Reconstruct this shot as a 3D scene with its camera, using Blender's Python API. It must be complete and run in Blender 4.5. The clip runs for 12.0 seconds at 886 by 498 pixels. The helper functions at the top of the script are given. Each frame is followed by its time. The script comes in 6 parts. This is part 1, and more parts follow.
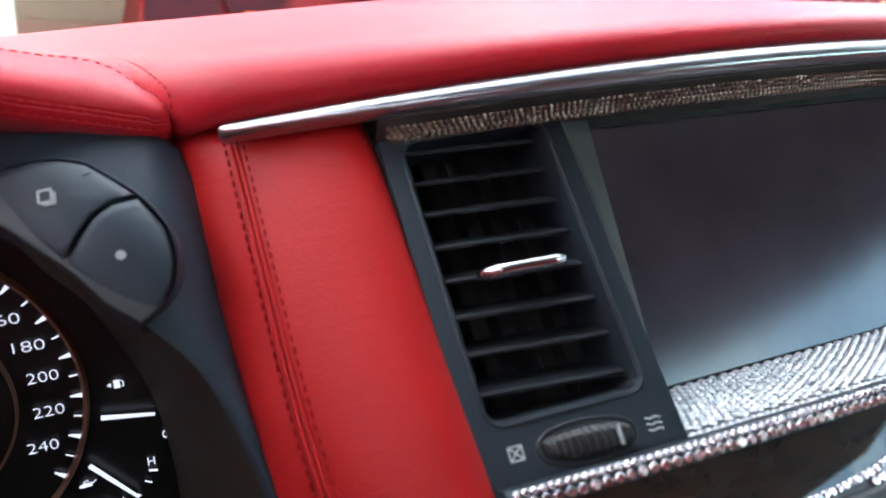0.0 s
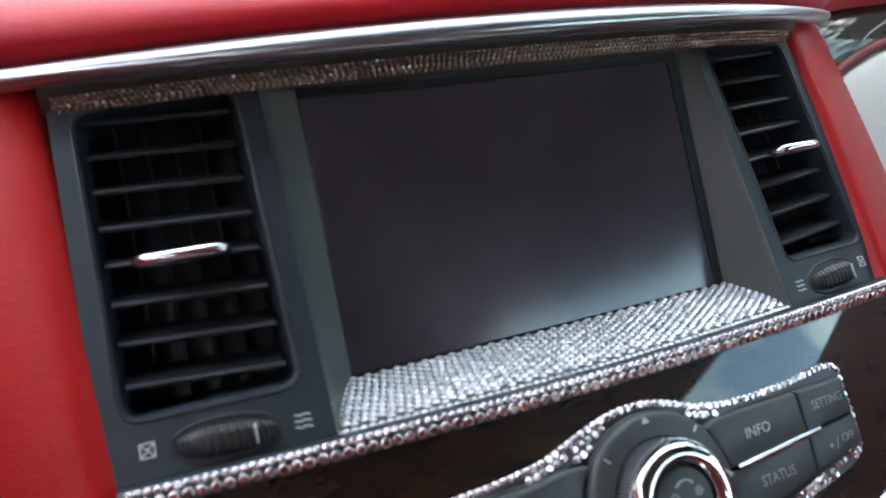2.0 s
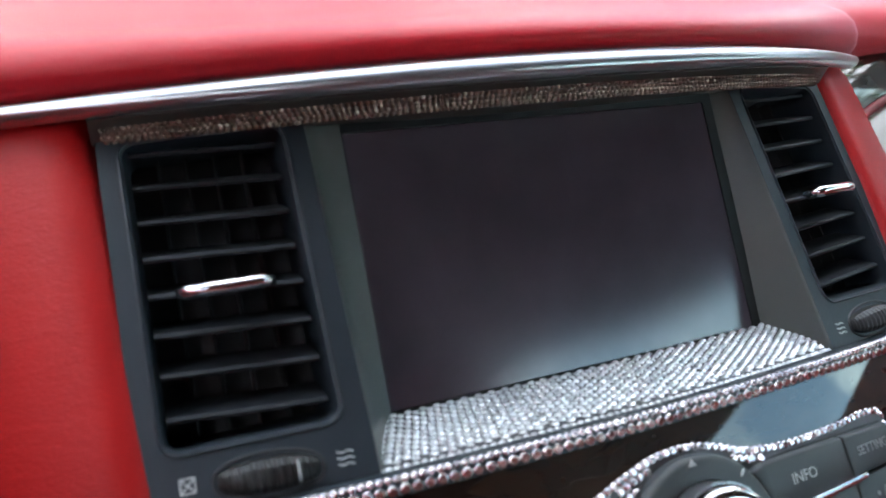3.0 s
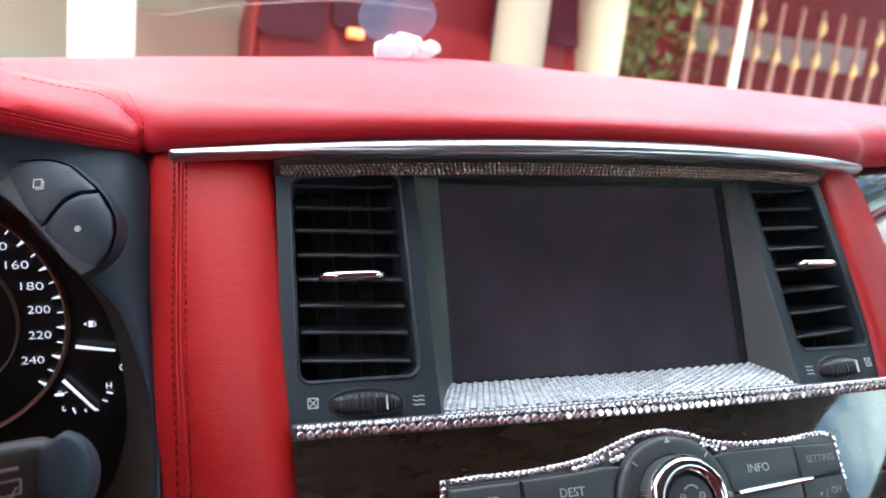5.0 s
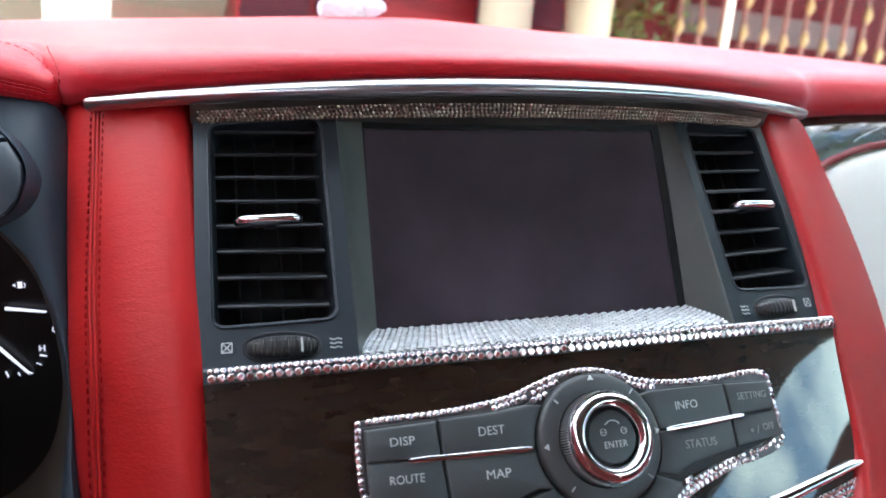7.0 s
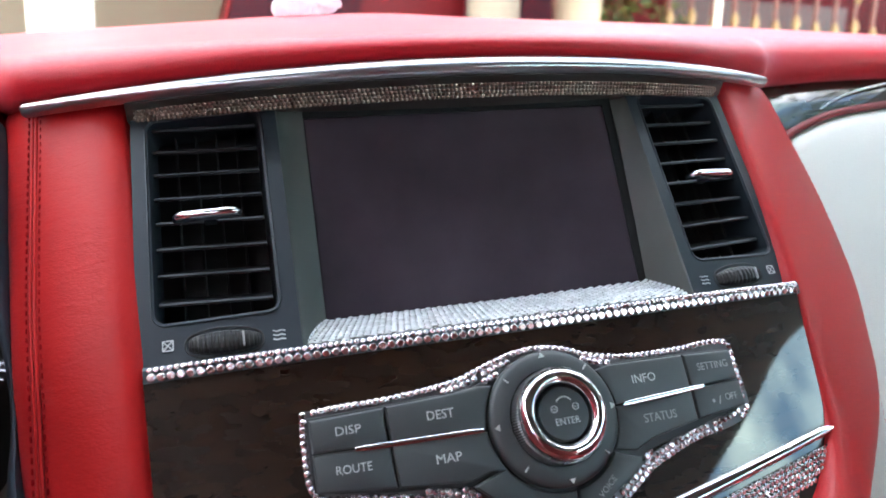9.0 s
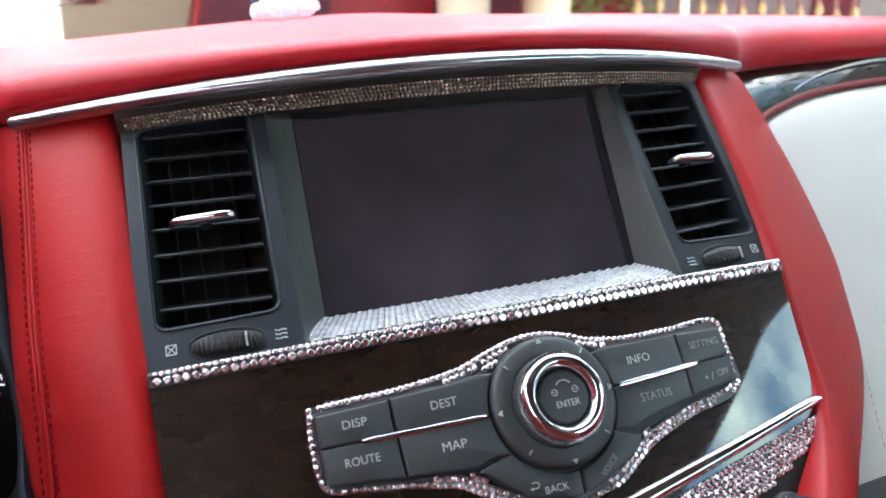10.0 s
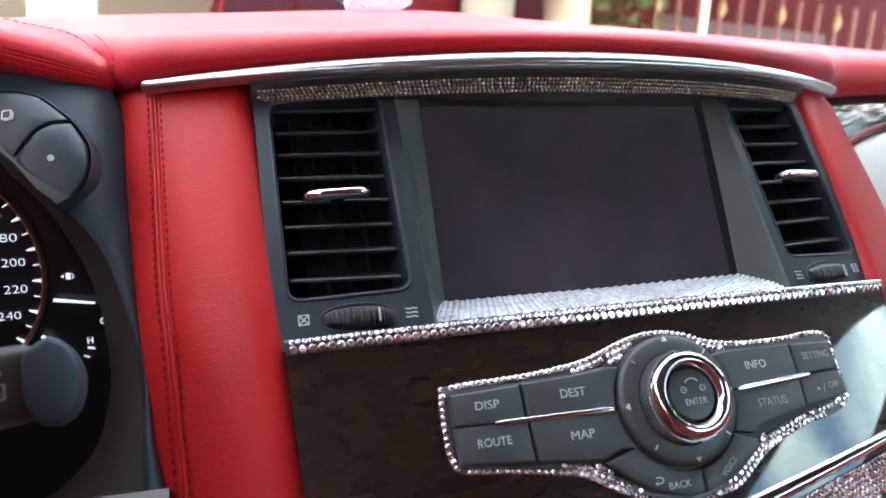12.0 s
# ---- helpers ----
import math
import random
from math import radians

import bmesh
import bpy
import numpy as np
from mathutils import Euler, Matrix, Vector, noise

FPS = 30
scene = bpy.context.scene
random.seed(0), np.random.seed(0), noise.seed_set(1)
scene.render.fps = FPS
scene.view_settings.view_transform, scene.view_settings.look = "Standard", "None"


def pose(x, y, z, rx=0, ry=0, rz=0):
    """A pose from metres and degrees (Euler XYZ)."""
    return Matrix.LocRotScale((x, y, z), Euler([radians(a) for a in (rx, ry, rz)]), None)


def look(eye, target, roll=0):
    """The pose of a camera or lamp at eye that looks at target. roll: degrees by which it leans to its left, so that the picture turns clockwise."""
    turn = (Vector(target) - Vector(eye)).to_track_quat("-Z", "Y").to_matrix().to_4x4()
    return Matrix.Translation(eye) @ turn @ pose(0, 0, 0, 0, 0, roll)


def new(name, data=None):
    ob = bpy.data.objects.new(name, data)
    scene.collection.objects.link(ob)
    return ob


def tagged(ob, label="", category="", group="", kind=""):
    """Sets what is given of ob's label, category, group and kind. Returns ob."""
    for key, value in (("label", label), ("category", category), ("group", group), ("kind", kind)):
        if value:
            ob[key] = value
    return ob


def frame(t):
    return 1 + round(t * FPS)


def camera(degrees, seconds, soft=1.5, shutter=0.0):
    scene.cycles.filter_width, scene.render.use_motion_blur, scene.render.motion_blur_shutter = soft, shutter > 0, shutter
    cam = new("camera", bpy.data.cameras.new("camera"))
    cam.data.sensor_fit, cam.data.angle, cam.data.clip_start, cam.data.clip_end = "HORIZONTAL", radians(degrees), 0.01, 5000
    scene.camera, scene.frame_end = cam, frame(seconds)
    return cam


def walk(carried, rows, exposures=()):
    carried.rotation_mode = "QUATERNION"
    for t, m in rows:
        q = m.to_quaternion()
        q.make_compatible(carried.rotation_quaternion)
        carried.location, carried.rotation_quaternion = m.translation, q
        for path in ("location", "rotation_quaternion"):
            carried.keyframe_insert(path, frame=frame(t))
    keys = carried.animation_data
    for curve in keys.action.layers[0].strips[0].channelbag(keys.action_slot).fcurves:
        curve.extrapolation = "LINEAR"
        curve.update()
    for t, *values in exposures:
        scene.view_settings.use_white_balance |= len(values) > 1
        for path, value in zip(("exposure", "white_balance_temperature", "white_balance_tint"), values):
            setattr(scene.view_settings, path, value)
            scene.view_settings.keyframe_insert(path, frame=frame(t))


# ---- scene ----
from mathutils.bvhtree import BVHTree

# ---- camera ----
# The dash frame: x to the right, y into the dash, z up along the display, origin at the display's middle.
# The car stands on slightly sloping ground, and the display leans back.
CAR = pose(0, 0, 1.18, 0, -4.0, 0)
LEAN_BACK = 26.0
DASH = CAR @ pose(0, 0, 0, -LEAN_BACK, 0, 0)
cam = camera(62.62, 12.0, soft=1.7)
cam.data.dof.use_dof, cam.data.dof.focus_distance, cam.data.dof.aperture_fstop = True, 0.375, 9.0
ROWS = [
    (0, (-0.2595, -0.2429, -0.0302), (-0.1128, 0.1232, 0.0362), -13.33),
    (0.5, (-0.2292, -0.2446, -0.0345), (-0.0952, 0.1280, 0.0217), -14.28),
    (0.7, (-0.2279, -0.2435, -0.0425), (-0.0798, 0.1232, 0.0172), -12.68),
    (1, (-0.1881, -0.2514, -0.0360), (-0.0271, 0.1135, -0.0061), -13.14),
    (1.5, (-0.1543, -0.2704, -0.0326), (-0.0054, 0.1004, -0.0134), -10.91),
    (2, (-0.1448, -0.2737, -0.0251), (-0.0030, 0.1000, -0.0098), -11.64),
    (2.5, (-0.1507, -0.2717, -0.0330), (-0.0032, 0.0986, -0.0001), -11.56),
    (3, (-0.1580, -0.2670, -0.0239), (-0.0143, 0.1044, 0.0135), -10.84),
    (4.8, (-0.1832, -0.3665, -0.0672), (-0.0753, 0.0102, 0.0129), -4.42),
    (5, (-0.1903, -0.3692, -0.0665), (-0.0853, 0.0074, 0.0184), -4.09),
    (5.5, (-0.1742, -0.3706, -0.0789), (-0.0691, 0.0067, 0.0023), -4.64),
    (6, (-0.1615, -0.3702, -0.0881), (-0.0552, 0.0073, -0.0092), -5.54),
    (6.5, (-0.1559, -0.3712, -0.0887), (-0.0480, 0.0061, -0.0112), -5.67),
    (7, (-0.1522, -0.3659, -0.0918), (-0.0456, 0.0113, -0.0121), -5.47),
    (7.2, (-0.1473, -0.3659, -0.0935), (-0.0472, 0.0132, -0.0146), -5.47),
    (8.8, (-0.1256, -0.3604, -0.1094), (-0.0261, 0.0182, -0.0270), -7.79),
    (9, (-0.1219, -0.3639, -0.1052), (-0.0187, 0.0133, -0.0213), -8.77),
    (9.5, (-0.1257, -0.3614, -0.1075), (-0.0217, 0.0164, -0.0274), -8.71),
    (10, (-0.1308, -0.3683, -0.1076), (-0.0173, 0.0066, -0.0268), -11.71),
    (10.2, (-0.1492, -0.3696, -0.0969), (-0.0336, 0.0075, -0.0307), -15.30),
    (10.5, (-0.2023, -0.3704, -0.0802), (-0.0707, -0.0015, 0.0009), -14.08),
    (11, (-0.2167, -0.3460, -0.0825), (-0.0793, 0.0234, -0.0137), -13.69),
    (11.2, (-0.2270, -0.3371, -0.0754), (-0.0928, 0.0350, -0.0154), -12.76),
    (11.5, (-0.2145, -0.3415, -0.0817), (-0.0741, 0.0270, -0.0146), -11.51),
    (12, (-0.1956, -0.3521, -0.1095), (-0.0781, 0.0202, -0.0224), -7.50),
]
EXPOSURES = [(0.0, 3.53), (0.8, 3.46), (1.5, 3.26), (2.5, 3.20), (3.2, 3.25), (5.0, 3.66), (12.0, 3.73)]
walk(cam, [(t, DASH @ look(eye, target, roll)) for t, eye, target, roll in ROWS], EXPOSURES)

# ---- light ----
world = bpy.data.worlds.new("world")
scene.world = world
world.use_nodes = True
wn, wl = world.node_tree.nodes, world.node_tree.links
sky = wn.new("ShaderNodeTexSky")
sky.sky_type, sky.sun_disc = "NISHITA", False
SUN_DIR = Vector((-0.30, -0.50, 0.81)).normalized()
sky.sun_elevation = math.asin(SUN_DIR.z)
sky.sun_rotation = math.atan2(SUN_DIR.x, SUN_DIR.y)
sky.air_density, sky.dust_density = 1.0, 2.0
cloud = wn.new("ShaderNodeTexNoise")
cloud.inputs["Scale"].default_value, cloud.inputs["Detail"].default_value = 4.2, 8.0
ramp = wn.new("ShaderNodeValToRGB")
ramp.color_ramp.elements[0].position, ramp.color_ramp.elements[1].position = 0.43, 0.63
mix = wn.new("ShaderNodeMix")
mix.data_type = "RGBA"
mix.inputs["B"].default_value = (9.7, 9.8, 10.0, 1)
wl.new(cloud.outputs["Fac"], ramp.inputs["Fac"])
wl.new(ramp.outputs["Color"], mix.inputs["Factor"])
wl.new(sky.outputs["Color"], mix.inputs["A"])
wl.new(mix.outputs["Result"], wn["Background"].inputs["Color"])
wn["Background"].inputs["Strength"].default_value = 0.14
sun_data = bpy.data.lights.new("sun", "SUN")
sun_data.energy, sun_data.angle, sun_data.color = 2.0, radians(0.5), (1.0, 0.94, 0.85)
sun = new("sun", sun_data)
sun.matrix_world = look(SUN_DIR * 50, (0, 0, 0))


# ---- materials ----
def material(name, base, rough=0.5, metal=0.0, coat=0.0, vary=0.12, grain=(300.0, 0.1), stretch=(1, 1, 1), large=6.0, cells=0.0, spec=0.5, random=0.0, wrinkle=0.0):
    """A surface with colour drift at a large scale, fine grain relief, and leather cells where given."""
    m = bpy.data.materials.new(name)
    m.use_nodes = True
    n, l = m.node_tree.nodes, m.node_tree.links
    b = n["Principled BSDF"]
    b.inputs["Roughness"].default_value, b.inputs["Metallic"].default_value = rough, metal
    b.inputs["Coat Weight"].default_value, b.inputs["Coat Roughness"].default_value = coat, 0.03
    b.inputs["Specular IOR Level"].default_value = spec
    tex = n.new("ShaderNodeTexCoord")
    mp = n.new("ShaderNodeMapping")
    mp.inputs["Scale"].default_value = stretch
    l.new(tex.outputs["Object"], mp.inputs["Vector"])
    big = n.new("ShaderNodeTexNoise")
    big.inputs["Scale"].default_value, big.inputs["Detail"].default_value = large, 5.0
    l.new(tex.outputs["Object"], big.inputs["Vector"])
    hsv = n.new("ShaderNodeHueSaturation")
    hsv.inputs["Color"].default_value = (*base, 1)
    val = n.new("ShaderNodeMapRange")
    val.inputs["To Min"].default_value, val.inputs["To Max"].default_value = 1 - vary, 1 + vary
    val.inputs["From Min"].default_value, val.inputs["From Max"].default_value = 0.3, 0.7
    l.new(big.outputs["Fac"], val.inputs["Value"])
    if random:
        info = n.new("ShaderNodeObjectInfo")
        isl = n.new("ShaderNodeNewGeometry")
        add = n.new("ShaderNodeMath")
        frac = n.new("ShaderNodeMath")
        add.operation, frac.operation = "ADD", "FRACT"
        l.new(info.outputs["Random"], add.inputs[0])
        l.new(isl.outputs["Random Per Island"], add.inputs[1])
        l.new(add.outputs[0], frac.inputs[0])
        rv = n.new("ShaderNodeMapRange")
        rv.inputs["To Min"].default_value, rv.inputs["To Max"].default_value = 1 - random, 1.0
        l.new(frac.outputs[0], rv.inputs["Value"])
        l.new(rv.outputs[0], hsv.inputs["Value"])
    else:
        l.new(val.outputs[0], hsv.inputs["Value"])
    l.new(hsv.outputs["Color"], b.inputs["Base Color"])
    scale, strength = grain
    if strength:
        fine = n.new("ShaderNodeTexNoise")
        fine.inputs["Scale"].default_value, fine.inputs["Detail"].default_value = scale, 3.0
        l.new(mp.outputs["Vector"], fine.inputs["Vector"])
        bump = n.new("ShaderNodeBump")
        bump.inputs["Strength"].default_value, bump.inputs["Distance"].default_value = strength, 0.0006
        l.new(fine.outputs["Fac"], bump.inputs["Height"])
        if cells:
            vor = n.new("ShaderNodeTexVoronoi")
            vor.feature = "DISTANCE_TO_EDGE"
            vor.inputs["Scale"].default_value = cells
            warp = n.new("ShaderNodeMix")
            warp.data_type = "VECTOR"
            warp.inputs["Factor"].default_value = 0.003
            l.new(mp.outputs["Vector"], warp.inputs[4])
            l.new(fine.outputs["Color"], warp.inputs[5])
            l.new(warp.outputs[1], vor.inputs["Vector"])
            edge = n.new("ShaderNodeMapRange")
            edge.inputs["From Max"].default_value = 0.25
            l.new(vor.outputs["Distance"], edge.inputs["Value"])
            bump2 = n.new("ShaderNodeBump")
            bump2.inputs["Strength"].default_value, bump2.inputs["Distance"].default_value = strength * 1.2, 0.0005
            l.new(edge.outputs[0], bump2.inputs["Height"])
            l.new(bump.outputs["Normal"], bump2.inputs["Normal"])
            bump = bump2
        if wrinkle:
            fold = n.new("ShaderNodeTexNoise")
            fm = n.new("ShaderNodeMapping")
            fm.inputs["Scale"].default_value = (0.35, 0.5, 1.6)
            l.new(tex.outputs["Object"], fm.inputs["Vector"])
            l.new(fm.outputs["Vector"], fold.inputs["Vector"])
            fold.inputs["Scale"].default_value, fold.inputs["Detail"].default_value, fold.inputs["Distortion"].default_value = 95.0, 4.0, 1.2
            bump3 = n.new("ShaderNodeBump")
            bump3.inputs["Strength"].default_value, bump3.inputs["Distance"].default_value = wrinkle, 0.0016
            l.new(fold.outputs["Fac"], bump3.inputs["Height"])
            l.new(bump.outputs["Normal"], bump3.inputs["Normal"])
            bump = bump3
        l.new(bump.outputs["Normal"], b.inputs["Normal"])
        rr = n.new("ShaderNodeMapRange")
        rr.inputs["To Min"].default_value, rr.inputs["To Max"].default_value = max(0.02, rough * 0.85), min(1, rough * 1.15)
        l.new(big.outputs["Fac"], rr.inputs["Value"])
        l.new(rr.outputs[0], b.inputs["Roughness"])
    return m


def burl_wood(name):
    """Dark brown burl under a thick clear lacquer."""
    m = bpy.data.materials.new(name)
    m.use_nodes = True
    n, l = m.node_tree.nodes, m.node_tree.links
    b = n["Principled BSDF"]
    tex = n.new("ShaderNodeTexCoord")
    mp = n.new("ShaderNodeMapping")
    mp.inputs["Scale"].default_value = (60, 60, 150)
    mp.inputs["Rotation"].default_value = (0, radians(12), 0)
    l.new(tex.outputs["Object"], mp.inputs["Vector"])
    a = n.new("ShaderNodeTexNoise")
    a.inputs["Scale"].default_value, a.inputs["Detail"].default_value, a.inputs["Distortion"].default_value = 1.0, 6.0, 0.25
    l.new(mp.outputs["Vector"], a.inputs["Vector"])
    r = n.new("ShaderNodeValToRGB")
    e = r.color_ramp.elements
    e[0].position, e[0].color = 0.30, (0.011, 0.0054, 0.0036, 1)
    e[1].position, e[1].color = 0.72, (0.0245, 0.0110, 0.0058, 1)
    mid = e.new(0.5)
    mid.color = (0.0175, 0.0080, 0.0045, 1)
    l.new(a.outputs["Fac"], r.inputs["Fac"])
    l.new(r.outputs["Color"], b.inputs["Base Color"])
    b.inputs["Roughness"].default_value, b.inputs["Specular IOR Level"].default_value = 0.4, 0.1
    b.inputs["Coat Weight"].default_value, b.inputs["Coat Roughness"].default_value, b.inputs["Coat IOR"].default_value = 1.0, 0.03, 1.58
    return m


def glow(name, color, strength):
    m = material(name, color, 0.5, grain=(1, 0))
    b = m.node_tree.nodes["Principled BSDF"]
    b.inputs["Emission Color"].default_value, b.inputs["Emission Strength"].default_value = (*color, 1), strength
    return m


def clear_glass(name, tint=(1, 1, 1), gloss=0.05):
    m = bpy.data.materials.new(name)
    m.use_nodes = True
    n, l = m.node_tree.nodes, m.node_tree.links
    n.remove(n["Principled BSDF"])
    tr, gl, mx = n.new("ShaderNodeBsdfTransparent"), n.new("ShaderNodeBsdfGlossy"), n.new("ShaderNodeMixShader")
    tr.inputs["Color"].default_value = (*tint, 1)
    gl.inputs["Roughness"].default_value = 0.02
    mx.inputs[0].default_value = gloss
    l.new(tr.outputs[0], mx.inputs[1])
    l.new(gl.outputs[0], mx.inputs[2])
    l.new(mx.outputs[0], n["Material Output"].inputs["Surface"])
    return m


RED = material("red_leather", (0.47, 0.0100, 0.0195), 0.43, spec=0.22, wrinkle=0.07, vary=0.10, grain=(420, 0.16), cells=620, stretch=(1, 1, 1), large=9)
RED_CREASED = material("creased_red_leather", (0.40, 0.0092, 0.0097), 0.45, spec=0.22, vary=0.14, wrinkle=0.15, grain=(300, 0.10), cells=420, stretch=(0.6, 0.7, 1.5), large=12)
RED_SIDE = material("side_red_leather", (0.37, 0.0066, 0.0088), 0.42, spec=0.38, wrinkle=0.15, vary=0.12, grain=(420, 0.16), cells=620, large=9)
DARK_RED = material("dark_red_piping", (0.16, 0.008, 0.012), 0.5, grain=(500, 0.2))
THREAD = material("red_thread", (0.26, 0.007, 0.010), 0.7, spec=0.08, grain=(900, 0.3))
sheen = RED_CREASED.node_tree.nodes["Principled BSDF"].inputs
sheen["Sheen Weight"].default_value, sheen["Sheen Roughness"].default_value, sheen["Sheen Tint"].default_value = 0.05, 0.4, (1.0, 0.80, 0.85, 1)
sheen = RED.node_tree.nodes["Principled BSDF"].inputs
sheen["Sheen Weight"].default_value, sheen["Sheen Roughness"].default_value, sheen["Sheen Tint"].default_value = 0.21, 0.35, (0.92, 0.84, 1.0, 1)
BLACK = material("black_plastic", (0.020, 0.027, 0.034), 0.42, spec=0.42, vary=0.15, grain=(1500, 0.18), large=14)
GREY_BLACK = material("soft_black_plastic", (0.026, 0.036, 0.046), 0.5, spec=0.32, vary=0.12, grain=(1300, 0.22), large=10)
POD_BLACK = material("pod_plastic", (0.018, 0.026, 0.035), 0.48, spec=0.35, vary=0.12, grain=(1300, 0.2), large=20)
# brown-black plastic, lightened to stand in for light from the driver's window
LIFTED_BORE = material("lifted_bore_plastic", (0.056, 0.047, 0.037), 0.6, spec=0.2, vary=0.14, grain=(1300, 0.2), large=12)
SHROUD_BLACK = material("shroud_plastic", (0.018, 0.028, 0.039), 0.52, spec=0.34, vary=0.14, grain=(1300, 0.22), large=10)
STALK_BLACK = material("stalk_plastic", (0.023, 0.020, 0.017), 0.5, spec=0.35, vary=0.14, grain=(1300, 0.2), large=20)
# black raised a little: lens haze is mixed into the base colour
HAZED_BLACK = material("hazed_black_plastic", (0.020, 0.020, 0.021), 0.55, grain=(900, 0.1))
# bezel plastic made lighter: side-window light on the recess sides is in the colour
SIDE_LIT_RECESS = material("side_lit_recess_plastic", (0.080, 0.088, 0.081), 0.42, vary=0.15, grain=(1500, 0.12), large=14)
SLAT = material("slat_plastic", (0.013, 0.015, 0.018), 0.5, spec=0.3, vary=0.15, grain=(1500, 0.15), large=14)
# black lifted to brown-grey, standing in for light bounced up by the crystals
BOUNCE_BROW = material("bounce_lit_brow_plastic", (0.052, 0.047, 0.040), 0.5, vary=0.12, grain=(1300, 0.2), large=10)
WHEEL_BLACK = material("wheel_black", (0.019, 0.018, 0.017), 0.40, grain=(1200, 0.1))
PADDLE = material("paddle_plastic", (0.018, 0.031, 0.043), 0.6, spec=0.3, vary=0.10, grain=(1300, 0.2), large=25)
KEY = material("button_plastic", (0.047, 0.052, 0.053), 0.46, vary=0.10, grain=(1600, 0.10), large=25)
TRIM_GREY = material("dull_grey_trim", (0.13, 0.125, 0.115), 0.65, spec=0.25, vary=0.10, grain=(420, 0.2), large=9)
GREY_LEATHER = material("light_grey_leather", (0.46, 0.45, 0.415), 0.5, vary=0.06, grain=(420, 0.2), cells=560, large=7)
STRIP = material("brushed_chrome", (0.43, 0.44, 0.46), 0.29, 0.95, vary=0.03, grain=(60, 0.01))
CHROME = material("polished_chrome", (0.86, 0.86, 0.88), 0.06, 1.0, vary=0.03, grain=(60, 0.02))
SATIN = material("satin_aluminium", (0.52, 0.53, 0.55), 0.28, 0.9, vary=0.05, grain=(700, 0.05), stretch=(0.1, 1, 1))
GEM = material("crystal", (0.96, 0.86, 0.89), 0.17, 0.84, grain=(1, 0), random=0.32)
# pink tint in the base stands in for the red cabin's reflection
GEM_FLAT = material("flat_cut_crystal", (0.92, 0.80, 0.80), 0.20, 0.92, grain=(1, 0), random=0.3)
GEM_COOL = material("cool_crystal", (0.96, 0.97, 0.98), 0.30, 0.80, grain=(1, 0), random=0.26)
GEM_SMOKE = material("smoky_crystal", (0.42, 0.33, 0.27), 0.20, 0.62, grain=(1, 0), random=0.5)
SLOT_BLACK = material("matt_backing", (0.016, 0.011, 0.009), 0.6, spec=0.2, vary=0.3, grain=(900, 0.2), large=40)
LEDGE_GREY = material("ledge_foil", (0.15, 0.15, 0.155), 0.45, 0.3, vary=0.2, grain=(900, 0.2), large=80)
BACKING = material("dull_backing", (0.10, 0.09, 0.095), 0.4, 0.5, vary=0.2, grain=(900, 0.2), large=80)
WOOD = burl_wood("burl_wood")
SCREEN = material("dark_display_glass", (0.050, 0.038, 0.050), 0.15, vary=0.28, grain=(1, 0), large=20, spec=0.85)
PRINT = material("white_print", (0.46, 0.47, 0.46), 0.6, grain=(900, 0.05))
# darker copy of the print for the right-hand keys and the stalk
DIM_PRINT = material("dim_grey_print", (0.26, 0.26, 0.26), 0.6, grain=(900, 0.05))
LIT = glow("backlit_white", (0.58, 0.63, 0.78), 0.13)
COPPER = material("copper_ring", (0.60, 0.36, 0.25), 0.35, 0.6, grain=(200, 0.02))
# dial black, also raised slightly for the veil of lens haze
DIAL = material("dial_black", (0.008, 0.008, 0.009), 0.35, grain=(900, 0.05))
GLASS = clear_glass("windscreen_glass", (0.93, 0.96, 0.95), 0.010)
LINING = material("roof_cloth", (0.09, 0.088, 0.085), 0.9, grain=(900, 0.3))
UPHOLSTERY = material("red_upholstery", (0.17, 0.022, 0.022), 0.6, vary=0.3, grain=(500, 0.3), large=3)
SIDE_GLASS = clear_glass("side_window_glass", (0.80, 0.91, 0.88), 0.03)
TRIM_DARK = material("cabin_dark_trim", (0.05, 0.047, 0.045), 0.7, grain=(700, 0.3))


# ---- mesh helpers ----
def empty(name, label, category, group="", kind="", at=DASH):
    ob = new(name)
    ob.empty_display_size = 0.01
    ob.matrix_world = at
    return tagged(ob, label, category, group, kind)


def mesh_of(name, bm, mat, smooth=35.0):
    bm.normal_update()
    me = bpy.data.meshes.new(name)
    for f in bm.faces:
        f.smooth = smooth > 0
    if smooth > 0:
        lim = radians(smooth)
        for e in bm.edges:
            e.smooth = len(e.link_faces) == 2 and e.calc_face_angle(4.0) < lim
    bm.to_mesh(me)
    bm.free()
    me.materials.append(mat)
    return me


def part(name, bm, mat, parent, label="", smooth=35.0):
    """Links a bmesh as one mesh object under a thing or a part."""
    ob = new(name, mesh_of(name, bm, mat, smooth))
    ob.parent = parent
    return tagged(ob, label)


def single(name, bm, mat, label, category, group="", kind="", at=DASH, smooth=35.0):
    ob = new(name, mesh_of(name, bm, mat, smooth))
    ob.matrix_world = at
    return tagged(ob, label, category, group, kind)


def grid(rows, closed_u=False, closed_v=False, bm=None):
    """A sheet over rows of points."""
    bm = bm or bmesh.new()
    vs = [[bm.verts.new(p) for p in row] for row in rows]
    nu, nv = len(vs), len(vs[0])
    for i in range(nu if closed_u else nu - 1):
        for j in range(nv if closed_v else nv - 1):
            a, b, c, d = vs[i][j], vs[i][(j + 1) % nv], vs[(i + 1) % nu][(j + 1) % nv], vs[(i + 1) % nu][j]
            if len({a, b, c, d}) == 4:
                bm.faces.new((a, b, c, d))
    return bm


